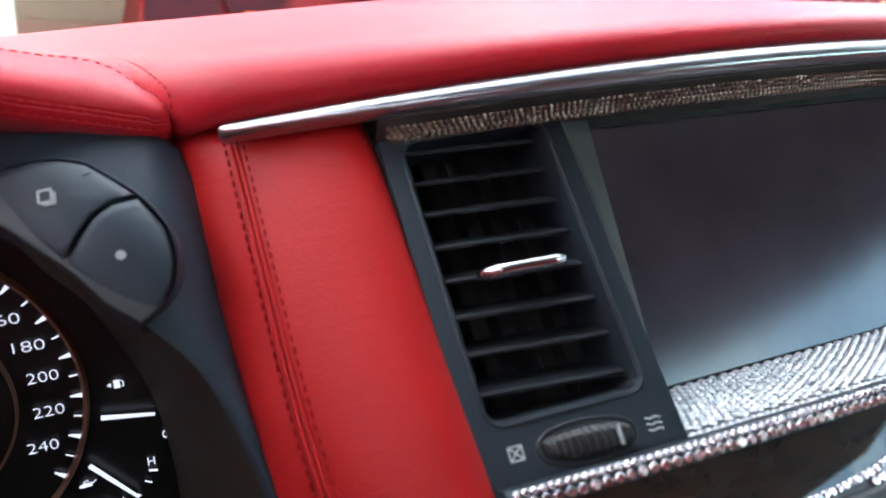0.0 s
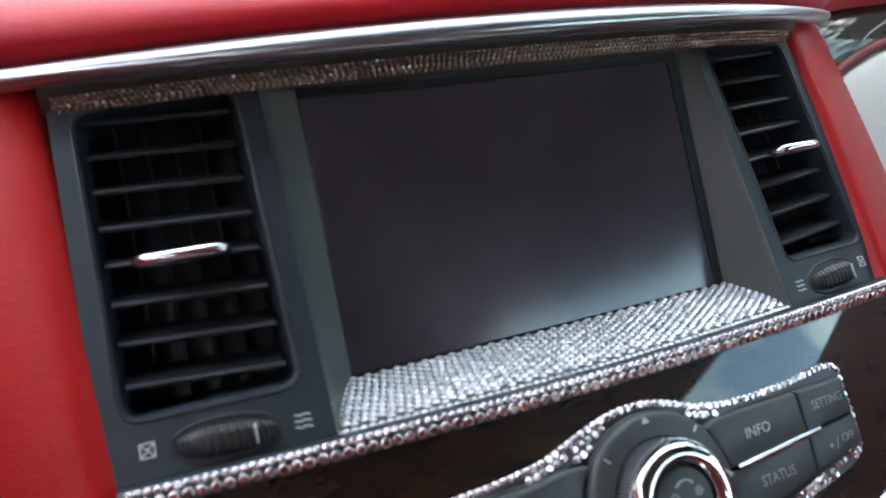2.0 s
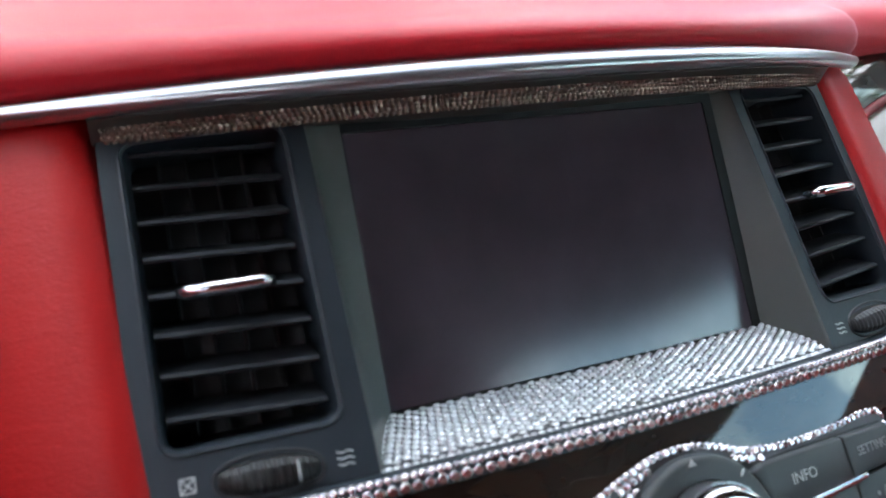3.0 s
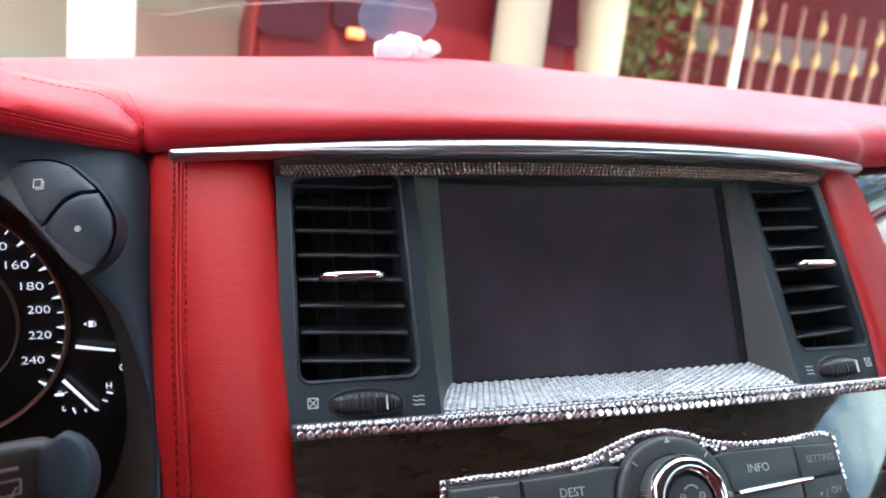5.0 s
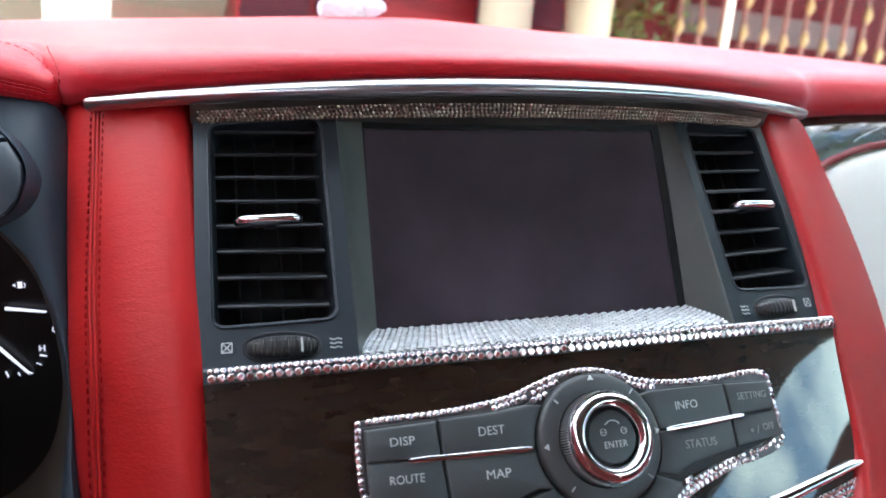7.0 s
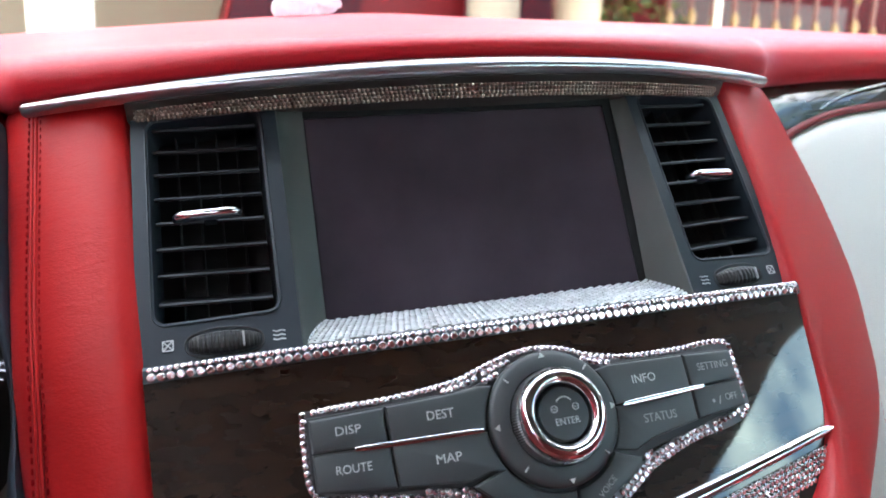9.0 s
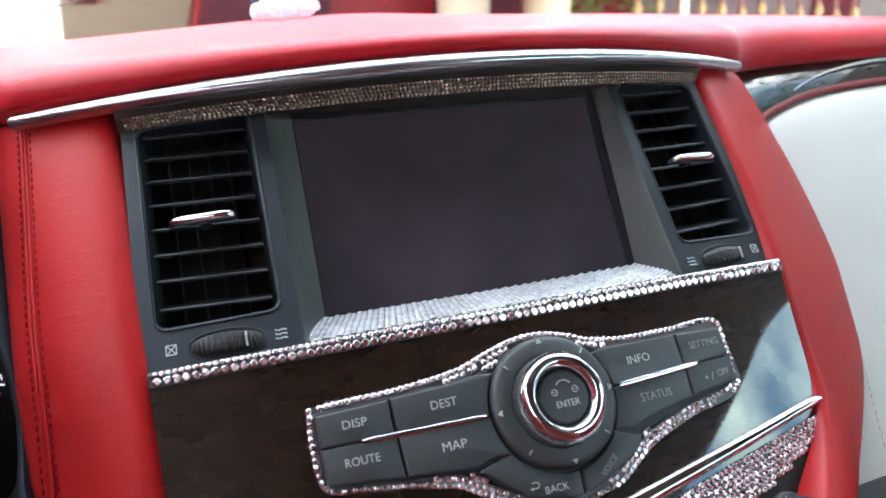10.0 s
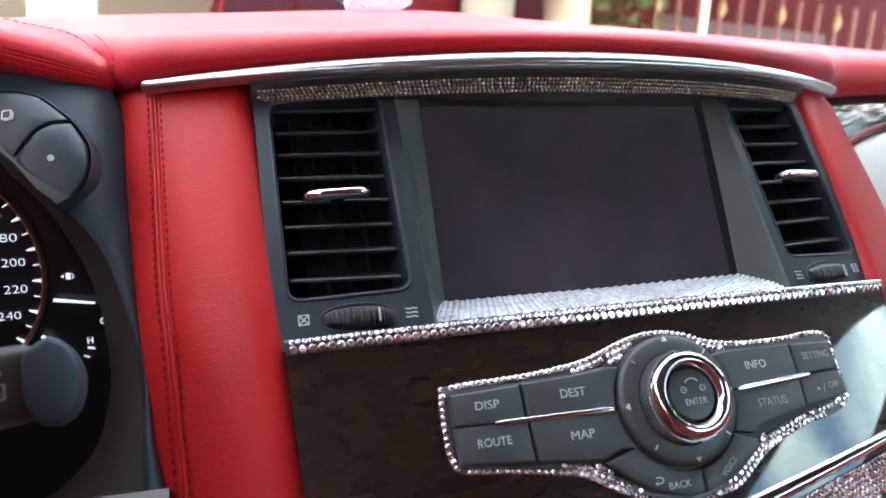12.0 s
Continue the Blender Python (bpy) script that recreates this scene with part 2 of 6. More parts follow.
def cap(bm, rows, first=True, last=True):
    bm.verts.ensure_lookup_table()
    n = len(rows[0])
    if first:
        bm.faces.new([bm.verts[i] for i in range(n)])
    if last:
        base = n * (len(rows) - 1)
        bm.faces.new([bm.verts[base + i] for i in range(n)][::-1])
    bmesh.ops.recalc_face_normals(bm, faces=bm.faces)
    return bm


def shrink(outline, d):
    """The outline, counter-clockwise, drawn in by d."""
    out, n = [], len(outline)
    for i in range(n):
        p, q, r = (Vector(outline[(i + k) % n]) for k in (-1, 0, 1))
        e1, e2 = (q - p).normalized(), (r - q).normalized()
        n1, n2 = Vector((-e1.y, e1.x)), Vector((-e2.y, e2.x))
        m = n1 + n2
        m = m / max(0.35, m.dot(n1)) if m.length > 1e-6 else n1
        out.append(tuple(q + m * d))
    return out


def prism(outline, f, proud, depth, bevel=0.0008, bm=None):
    """A plate with the outline (x, z), counter-clockwise from the front, standing proud of the surface y = f(x, z)."""
    bm = bm or bmesh.new()
    loops = [(outline, -depth), (outline, proud - bevel), (shrink(outline, bevel * 0.4), proud - bevel * 0.3), (shrink(outline, bevel), proud)]
    vs = [[bm.verts.new((x, f(x, z) - h, z)) for x, z in pts] for pts, h in loops]
    n = len(outline)
    for a, b in zip(vs, vs[1:]):
        for i in range(n):
            bm.faces.new((a[i], a[(i + 1) % n], b[(i + 1) % n], b[i]))
    bm.faces.new(vs[-1])
    bm.faces.new(vs[0][::-1])
    return bm


def lathe(profile, steps=48, bm=None):
    """A turned body about its local z, from (radius, height) pairs."""
    rows = [[(r * math.cos(a), r * math.sin(a), h) for r, h in profile] for a in (2 * math.pi * k / steps for k in range(steps))]
    bm = grid(rows, closed_u=True, bm=bm)
    bmesh.ops.remove_doubles(bm, verts=bm.verts, dist=1e-7)
    bmesh.ops.recalc_face_normals(bm, faces=bm.faces)
    return bm


def box(size, at=(0, 0, 0), bevel=0.0, segments=2, bm=None, turn=None):
    bm2 = bmesh.new()
    m = Matrix.Translation(at) @ (turn or Matrix()) @ Matrix.Diagonal((*size, 1))
    bmesh.ops.create_cube(bm2, size=1, matrix=m)
    if bevel:
        bmesh.ops.bevel(bm2, geom=bm2.edges[:], offset=bevel, segments=segments, affect="EDGES", profile=0.6)
    if bm is None:
        return bm2
    me = bpy.data.meshes.new("tmp")
    bm2.to_mesh(me)
    bm2.free()
    bm.from_mesh(me)
    bpy.data.meshes.remove(me)
    return bm


def tube(path, r, sides=8, bm=None, taper=None, caps=True):
    """A round bar along a path."""
    pts = [Vector(p) for p in path]
    rows = []
    for i, p in enumerate(pts):
        d = (pts[min(i + 1, len(pts) - 1)] - pts[max(i - 1, 0)]).normalized()
        side = d.cross(Vector((0.13, 0.2, 1))).normalized()
        up = side.cross(d)
        rr = r * (taper[i] if taper else 1)
        rows.append([p + rr * (side * math.cos(a) + up * math.sin(a)) for a in (2 * math.pi * k / sides for k in range(sides))])
    bm2 = grid(rows, closed_v=True)
    if caps:
        cap(bm2, rows)
    if bm is None:
        return bm2
    me = bpy.data.meshes.new("tmp")
    bm2.to_mesh(me)
    bm2.free()
    bm.from_mesh(me)
    bpy.data.meshes.remove(me)
    return bm


def curve(points, xs):
    """Smooth values through (x, value) pairs."""
    px, py = [p[0] for p in points], np.array([p[1:] for p in points], float)
    out = []
    for x in xs:
        i = int(np.clip(np.searchsorted(px, x) - 1, 0, len(px) - 2))
        h = px[i + 1] - px[i]
        t = (x - px[i]) / h
        m0 = (py[i + 1] - py[max(i - 1, 0)]) / (px[i + 1] - px[max(i - 1, 0)])
        m1 = (py[min(i + 2, len(px) - 1)] - py[i]) / (px[min(i + 2, len(px) - 1)] - px[i])
        v = (2 * t**3 - 3 * t**2 + 1) * py[i] + (t**3 - 2 * t**2 + t) * h * m0 + (3 * t**2 - 2 * t**3) * py[i + 1] + (t**3 - t**2) * h * m1
        out.append(v if len(v) > 1 else float(v[0]))
    return out


def smooth_path(points, n):
    """n points along a smooth curve through 3D points, evenly spaced."""
    P = [Vector(p) for p in points]
    s = [0.0]
    for a, b in zip(P, P[1:]):
        s.append(s[-1] + (b - a).length)
    fine = curve([(t, *p) for t, p in zip(s, P)], np.linspace(0, s[-1], 40 * len(P)))
    F = [Vector(p) for p in fine]
    d = [0.0]
    for a, b in zip(F, F[1:]):
        d.append(d[-1] + (b - a).length)
    A = np.array(fine)
    w = np.linspace(0, d[-1], n)
    return [Vector(tuple(float(np.interp(x, d, A[:, k])) for k in range(3))) for x in w], d[-1]


def stitches(path, pitch=0.0052, length=0.0036, r=0.00045):
    """A row of short threads along a path."""
    _, total = smooth_path(path, 2)
    n = max(2, int(total / pitch))
    pts, _ = smooth_path(path, n * 4)
    bm = bmesh.new()
    for i in range(n):
        a, b = pts[i * 4], pts[min(i * 4 + 3, len(pts) - 1)]
        d = (b - a).normalized()
        mid = (a + b) / 2
        tube([mid - d * length / 2, mid - d * length * 0.3, mid + d * length * 0.3, mid + d * length / 2], r, 5, bm, taper=[0.4, 1, 1, 0.4])
    return bm


def frame_on(f, x, z, proud=0.0):
    """The pose of a mark on the surface y = f(x, z): x along it, y up it, z towards the viewer."""
    h = 1e-4
    fx, fz = (f(x + h, z) - f(x - h, z)) / (2 * h), (f(x, z + h) - f(x, z - h)) / (2 * h)
    ex, n = Vector((1, fx, 0)).normalized(), Vector((fx, -1, fz)).normalized()
    ez = n.cross(ex)
    m = Matrix((ex, ez, n)).transposed().to_4x4()
    m.translation = Vector((x, f(x, z), z)) + n * proud
    return m


def lettering(words, size, mat, parent, m, width=None, name="lettering", thick=0.0001, slim=0.0):
    """Words as flat mesh letters, centred at the pose m."""
    cu = bpy.data.curves.new("letters", "FONT")
    cu.body, cu.size, cu.align_x, cu.align_y, cu.extrude = words, size, "CENTER", "CENTER", thick
    cu.resolution_u, cu.offset = 3, -slim
    ob = bpy.data.objects.new("letters", cu)
    scene.collection.objects.link(ob)
    me = bpy.data.meshes.new_from_object(ob.evaluated_get(bpy.context.evaluated_depsgraph_get()))
    bpy.data.objects.remove(ob)
    me.name = name
    xs = [v.co.x for v in me.vertices]
    if width and xs:
        k = width / (max(xs) - min(xs))
        me.transform(Matrix.Diagonal((k, 1, 1, 1)))
    me.transform(m)
    me.materials.clear()
    me.materials.append(mat)
    out = new(name, me)
    out.parent = parent
    return out


def mark(polys, mat, parent, m, name="symbol", thick=0.0001):
    """Flat printed shapes, polygons in the local plane of the pose m."""
    bm = bmesh.new()
    for poly in polys:
        a = [bm.verts.new(m @ Vector((x, y, thick))) for x, y in poly]
        b = [bm.verts.new(m @ Vector((x, y, -thick))) for x, y in poly]
        bm.faces.new(a)
        bm.faces.new(b[::-1])
        for i in range(len(a)):
            j = (i + 1) % len(a)
            bm.faces.new((b[i], b[j], a[j], a[i]))
    bmesh.ops.recalc_face_normals(bm, faces=bm.faces)
    return part(name, bm, mat, parent, smooth=0)


def stroke(pts, w):
    """A polyline as thin quads, for mark()."""
    out = []
    for (x0, y0), (x1, y1) in zip(pts, pts[1:]):
        d = Vector((x1 - x0, y1 - y0)).normalized()
        nx, ny = -d.y * w / 2, d.x * w / 2
        out.append([(x0 - nx, y0 - ny), (x1 - nx, y1 - ny), (x1 + nx, y1 + ny), (x0 + nx, y0 + ny)])
    return out


# ---- the dash's surfaces, y over (x, z) in the dash frame ----
def vent_face(x, z):
    return -0.025 + 0.17 * (abs(x) - 0.112) + 0.195 * (z + 0.063)


def wood_face(x, z):
    return -0.041 - 0.12 * (-0.075 - z) + 0.55 * (x - 0.002) ** 2


def bolster_face(x, z):
    low = min(0.0, z + 0.07)
    return 0.009 + 0.55 * (abs(x) - 0.177) + 0.2 * (max(z, -0.07) - 0.067) + 0.12 * low


def side_face(x, z):
    return 0.062 + 0.2 * (z - 0.067) + 0.1 * (x - 0.25)


def skewed(p):
    """The lower bezel hangs slightly out of true beside the display."""
    x, y, z = p
    return (x, y, z + (0.0150 if x > 0 else 0.0015) * x * min(1.0, max(0.0, (0.055 - z) / 0.115)) * (1.0 if z > -0.08 else max(0.0, 1 - (-0.08 - z) / 0.03)))


def hang(ob):
    done = set()
    for o in (ob, *ob.children_recursive):
        if o.type == "MESH" and o.data.name not in done:
            done.add(o.data.name)
            for v in o.data.vertices:
                v.co = skewed(v.co)


CA, SA = math.cos(radians(LEAN_BACK)), math.sin(radians(LEAN_BACK))


def dash_to_car(x, y, z):
    return (x, y * CA + z * SA, z * CA - y * SA)


# ---- cabin and outside ----
def cabin():
    """Plain shell of the cabin: roof lining, doors, rear wall, floor, and unseen pieces that shape the light."""
    def wall(name, size, at, mat, label):
        single(name, box(size, at), mat, label, "cabin", kind="structure", at=CAR, smooth=0)
    wall("ceiling", (1.56, 1.75, 0.03), (0, -0.925, 0.645), LINING, "pale cloth roof lining over the cabin")
    wall("wall_rear", (1.56, 0.03, 1.5), (0, -1.80, -0.1), UPHOLSTERY, "red leather at the rear of the cabin")
    wall("floor", (1.56, 2.3, 0.32), (0, -0.65, -0.995), UPHOLSTERY, "red carpeted cabin floor")
    for side, tag in ((-1, "west"), (1, "east")):
        wall(f"wall_{tag}", (0.03, 2.25, 0.80 if side < 0 else 0.945), (0.79 * side, -0.63, -0.45 if side < 0 else -0.3775), UPHOLSTERY, "dark red door trim below the side window")
        wall(f"wall_{tag}_rail", (0.04, 1.55, 0.06), (0.785 * side, -0.98, 0.60), LINING, "roof rail above the side window")
    # added out of view: covers most of the driver's window to shade the dash
    wall("wall_west_belt", (0.03, 2.2, 0.47), (-0.79, -0.65, 0.185), UPHOLSTERY, "unseen red panel added across the driver's window to cut its light")
    wall("wall_west_pillar", (0.03, 0.14, 0.68), (-0.79, -0.80, 0.29), TRIM_DARK, "dark pillar between the side windows")
    # added dark panel, unseen itself, that bounds the reflection in the wood
    wall("wall_east_quarter", (0.03, 0.46, 0.21), (0.79, 0.245, 0.20), TRIM_DARK, "unseen dark panel added to shape the reflection in the wood")
    # an added mask narrows the window towards the windscreen; its edge follows the sky's reflection
    edge = [(-1.8, 0.62, 0.66), (-0.98, 0.34, 0.66), (-0.72, 0.285, 0.66), (-0.60, 0.262, 0.66), (-0.47, 0.242, 0.66), (-0.41, 0.228, 0.66), (-0.33, 0.20, 0.66), (-0.26, 0.17, 0.66), (-0.20, 0.14, 0.66), (-0.155, 0.112, 0.66), (-0.10, 0.088, 0.66), (-0.05, 0.07, 0.66)]
    rows = [[(0.775, y, z), (0.775, y, zt), (0.805, y, zt), (0.805, y, z)] for y, z, zt in edge]
    bm = grid(rows, closed_v=True)
    cap(bm, rows)
    single("wall_east_frame", bm, TRIM_DARK, "unseen dark mask over the passenger window, cut to its reflection", "cabin", kind="structure", at=CAR, smooth=0)
    rows = []
    for x in np.linspace(-0.76, 0.76, 9):
        sag = 0.10 * (x / 0.76) ** 2
        rows.append([(x, 0.47 - sag + (-0.05 - 0.47 + sag * 0.6) * s, 0.075 + 0.56 * s) for s in np.linspace(0, 1, 6)])
    bm = grid(rows)
    ext = bmesh.ops.extrude_face_region(bm, geom=bm.faces[:])
    bmesh.ops.translate(bm, verts=[v for v in ext["geom"] if isinstance(v, bmesh.types.BMVert)], vec=(0, 0.003, 0.004))
    bmesh.ops.recalc_face_normals(bm, faces=bm.faces)
    ob = single("window_1", bm, GLASS, "clear sloping windscreen above the dash", "windscreen", kind="structure", at=CAR)
    ob.visible_shadow = False
    ob = single("window_3", box((0.004, 1.80, 0.56), (0.812, -0.88, 0.37)), SIDE_GLASS, "green-tinted passenger side window", "window", kind="structure", at=CAR, smooth=0)
    ob.visible_shadow = False
    for side in (-1, 1):
        pts = [(0.77 * side, 0.40, 0.06), (0.765 * side, 0.20, 0.34), (0.74 * side, -0.03, 0.62)]
        single("trim_a_pillar", tube(smooth_path(pts, 14)[0], 0.035, 10), LINING, "pale covered pillar beside the windscreen", "pillar", kind="structure", at=CAR)


cabin()

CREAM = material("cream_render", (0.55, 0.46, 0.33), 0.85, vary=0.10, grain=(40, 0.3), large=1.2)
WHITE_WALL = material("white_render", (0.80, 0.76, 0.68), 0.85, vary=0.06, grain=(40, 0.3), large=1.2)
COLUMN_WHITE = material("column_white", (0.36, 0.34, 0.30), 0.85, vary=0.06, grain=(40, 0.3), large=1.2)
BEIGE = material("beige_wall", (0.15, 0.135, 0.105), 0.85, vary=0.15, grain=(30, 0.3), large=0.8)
MAROON = material("maroon_paint", (0.050, 0.0045, 0.007), 0.6, spec=0.12, vary=0.2, grain=(30, 0.2), large=1.5)
CAR_RED = material("car_red_paint", (0.050, 0.0015, 0.0025), 0.5, coat=0.0, spec=0.12, vary=0.05, grain=(1, 0))
GOLD = material("gold_paint", (0.30, 0.21, 0.10), 0.5, 0.2, vary=0.2, grain=(60, 0.3))
GROUND = material("concrete", (0.34, 0.32, 0.29), 0.9, vary=0.2, grain=(30, 0.5), large=0.7)
LEAF = material("leaf", (0.06, 0.12, 0.025), 0.5, vary=0.4, grain=(200, 0.2), large=5, random=0.6)
BARK = material("bark", (0.12, 0.08, 0.05), 0.9, vary=0.3, grain=(60, 0.6), large=4)
WINDOW_DARK = material("dark_pane", (0.010, 0.004, 0.006), 0.6, spec=0.02, grain=(1, 0))
# darkened copy of the cream render; the column's shade is in its colour
SHADED_CREAM = material("shaded_cream_render", (0.085, 0.070, 0.052), 0.85, vary=0.12, grain=(40, 0.3), large=1.2)
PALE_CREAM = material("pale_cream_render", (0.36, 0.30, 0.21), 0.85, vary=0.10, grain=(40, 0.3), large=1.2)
PINKISH = material("faded_pink_render", (0.16, 0.105, 0.085), 0.85, vary=0.2, grain=(30, 0.3), large=1.5)
GREY_PAINT = material("grey_paint", (0.055, 0.042, 0.045), 0.6, vary=0.2, grain=(30, 0.2), large=2)
ROSE_PAINT = material("rose_paint", (0.15, 0.060, 0.048), 0.5, vary=0.2, grain=(60, 0.3), large=6)
ORANGE_LENS = material("orange_lens", (0.75, 0.12, 0.03), 0.2, grain=(1, 0))
WORLD0 = Matrix()


def outside():
    single("ground", grid([[(x, y, 0) for y in (-400, -20, -6, 0, 6, 20, 400)] for x in (-400, -20, -6, 0, 6, 20, 400)]), GROUND, "pale concrete yard reaching far out", "ground", kind="structure", at=WORLD0)
    # house wall with maroon plinth, window and columns; the unseen porch roof is added for shade
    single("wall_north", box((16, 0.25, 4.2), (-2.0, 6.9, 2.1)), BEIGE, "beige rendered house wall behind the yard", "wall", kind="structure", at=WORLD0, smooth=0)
    single("ceiling_porch", box((14, 3.9, 0.15), (-0.5, 5.15, 3.0)), CREAM, "unseen porch roof added to shade the house front", "roof", kind="structure", at=WORLD0, smooth=0)
    house = empty("wall_panel", "maroon painted panels on the beige house wall", "wall panel", at=WORLD0)
    part("panel", box((1.9, 0.06, 2.06), (2.4, 6.735, 1.05), 0.01), MAROON, house)
    part("panel", box((0.22, 0.06, 0.5), (-1.05, 6.735, 2.25), 0.01), MAROON, house)
    part("panel", box((1.4, 0.06, 1.5), (-0.9, 6.735, 0.95), 0.01), PINKISH, house, "faded pink lower panel")
    win = empty("window_2", "dark house window in a pale frame", "window", kind="structure", at=WORLD0)
    part("window_frame", box((0.50, 0.08, 0.9), (2.98, 6.70, 2.52), 0.01), CREAM, win)
    part("pane", box((0.36, 0.03, 0.76), (2.98, 6.655, 2.52)), WINDOW_DARK, win)

    def column(x0, x1, y, mat, label, flare=0.0):
        r = (x1 - x0) / 2
        ob = empty("column", label, "column", "house columns", at=WORLD0 @ pose((x0 + x1) / 2, y, 0))
        part("shaft", lathe([(0, 0), (r * 1.35, 0), (r * 1.35, 0.16), (r * 1.18, 0.2), (r * 1.02, 0.3), (r, 0.4), (r * 0.94, 3.6), (r * 1.25, 3.75), (r * 1.3, 3.9), (0, 3.9)], 24), mat, ob)
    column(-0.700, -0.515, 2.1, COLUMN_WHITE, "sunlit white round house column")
    column(1.12, 1.42, 3.6, SHADED_CREAM, "cream round house column before the van")
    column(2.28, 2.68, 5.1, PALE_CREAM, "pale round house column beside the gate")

    # gate with gold spindles
    gate = empty("gate", "maroon metal gate with gold-knobbed spindles", "gate", at=WORLD0)
    part("sheet", box((5.4, 0.03, 2.7), (5.95, 5.6, 1.36)), MAROON, gate)
    part("band", box((1.95, 0.04, 0.25), (4.55, 5.58, 2.05), 0.01), GREY_PAINT, gate, "grey painted band")
    part("rail", box((5.4, 0.05, 0.05), (5.95, 5.36, 1.32), 0.008), MAROON, gate)
    me = mesh_of("spindle", lathe([(0, 0), (0.030, 0), (0.028, 0.5), (0.020, 0.62), (0.020, 1.1), (0, 1.1)], 10), ROSE_PAINT)
    knob = mesh_of("knob", lathe([(0, -0.075), (0.014, -0.07), (0.020, -0.045), (0.036, -0.02), (0.038, 0.012), (0.022, 0.04), (0.026, 0.055), (0.012, 0.07), (0, 0.075)], 12), GOLD)
    for k in range(22):
        ob = new("spindle", me)
        ob.parent = gate
        ob.location = (3.45 + 0.215 * k, 5.33, 1.30)
        for h in ((0.64,) if k % 3 else (0.64, 0.92)):
            g = new("knob", knob)
            g.parent = ob
            g.location = (0, -0.020, h + 0.03 * math.sin(k * 2.3))
    post = empty("gate_post", "slim pale metal post before the gate", "post", at=WORLD0 @ pose(3.66, 4.95, 0))
    part("shaft", lathe([(0, 0), (0.05, 0), (0.05, 0.05), (0.032, 0.07), (0.03, 2.6), (0.045, 2.62), (0.03, 2.7), (0, 2.72)], 14), WHITE_WALL, post)

    # shrub by the column
    rng = random.Random(4)
    shrub = empty("shrub", "leafy green shrub beside the gate", "shrub", at=WORLD0 @ pose(3.22, 5.6, 0))
    bm = bmesh.new()
    for k in range(5):
        a = rng.uniform(0, 6.28)
        tube([(0, 0, 0), (0.1 * math.cos(a), 0.1 * math.sin(a), 0.9), (0.26 * math.cos(a), 0.2 * math.sin(a), 1.9)], 0.02, 6, bm, taper=[1, 0.7, 0.3])
    part("trunk", bm, BARK, shrub)
    bm = bmesh.new()
    for k in range(900):
        c = Vector((rng.gauss(0, 0.22), rng.gauss(0, 0.18), rng.uniform(1.0, 2.5)))
        m = Matrix.Translation(c) @ Euler((rng.uniform(0, 6), rng.uniform(0, 6), rng.uniform(0, 6))).to_matrix().to_4x4()
        s = rng.uniform(0.03, 0.07)
        q = [bm.verts.new(m @ Vector(p) * 1) for p in ((0, -s, 0), (s * 0.45, 0, s * 0.15), (0, s, 0), (-s * 0.45, 0, s * 0.15))]
        bm.faces.new(q)
    part("crown", bm, LEAF, shrub)

    # tree beyond the passenger's window
    tree = empty("tree", "open-crowned green tree beside the yard", "tree", at=WORLD0 @ pose(6.6, 0.2, 0))
    bm = tube([(0, 0, 0), (0.05, -0.1, 2.2), (-0.05, -0.2, 4.4), (0.0, -0.3, 6.2), (0.1, -0.3, 8.0)], 0.16, 10, taper=[1.2, 1, 0.8, 0.5, 0.15])
    twigs = []
    for k in range(22):
        a, h = rng.uniform(0, 6.28), rng.uniform(4.2, 7.4)
        n = rng.uniform(1.0, 2.6)
        end = Vector((n * math.cos(a), -0.25 + n * math.sin(a), h + rng.uniform(0.3, 1.1)))
        mid = Vector((0, -0.2, h)).lerp(end, 0.5) + Vector((0, 0, 0.18))
        tube([(0, -0.2, h), mid, end], 0.05, 6, bm, taper=[1, 0.6, 0.2])
        twigs += [mid, end, end]
    part("trunk", bm, BARK, tree)
    bm = bmesh.new()
    for k in range(3200):
        c = rng.choice(twigs) + Vector((rng.gauss(0, 0.28), rng.gauss(0, 0.28), rng.gauss(0, 0.24)))
        m = Matrix.Translation(c) @ Euler((rng.uniform(0, 6), rng.uniform(0, 6), rng.uniform(0, 6))).to_matrix().to_4x4()
        s = rng.uniform(0.05, 0.10)
        bm.faces.new([bm.verts.new(m @ Vector(p)) for p in ((0, -s, 0), (s * 0.45, 0, s * 0.15), (0, s, 0), (-s * 0.45, 0, s * 0.15))])
    part("crown", bm, LEAF, tree)

    # red van parked under the added porch roof
    van = empty("parked_van", "parked red van with dark windows", "van", at=WORLD0 @ pose(0.78, 4.75, 0, 0, 0, 3))
    prof = [(-0.98, 0.35), (-1.0, 0.9), (-0.98, 1.62), (-0.88, 2.02), (-0.70, 2.22), (-0.3, 2.30), (0.5, 2.30), (0.78, 2.2), (0.93, 1.9), (1.0, 1.5), (1.02, 0.9), (1.0, 0.35)]
    rows = [[(x * k, y, 0.35 + (z - 0.35) * (0.5 + 0.5 * k)) for x, z in prof] for y, k in ((-0.78, 0.95), (-0.82, 0.985), (-0.80, 1.0), (0.80, 1.0), (0.82, 0.985), (0.78, 0.95))]
    bm = grid(rows, closed_v=True)
    cap(bm, rows)
    part("body", bm, CAR_RED, van)
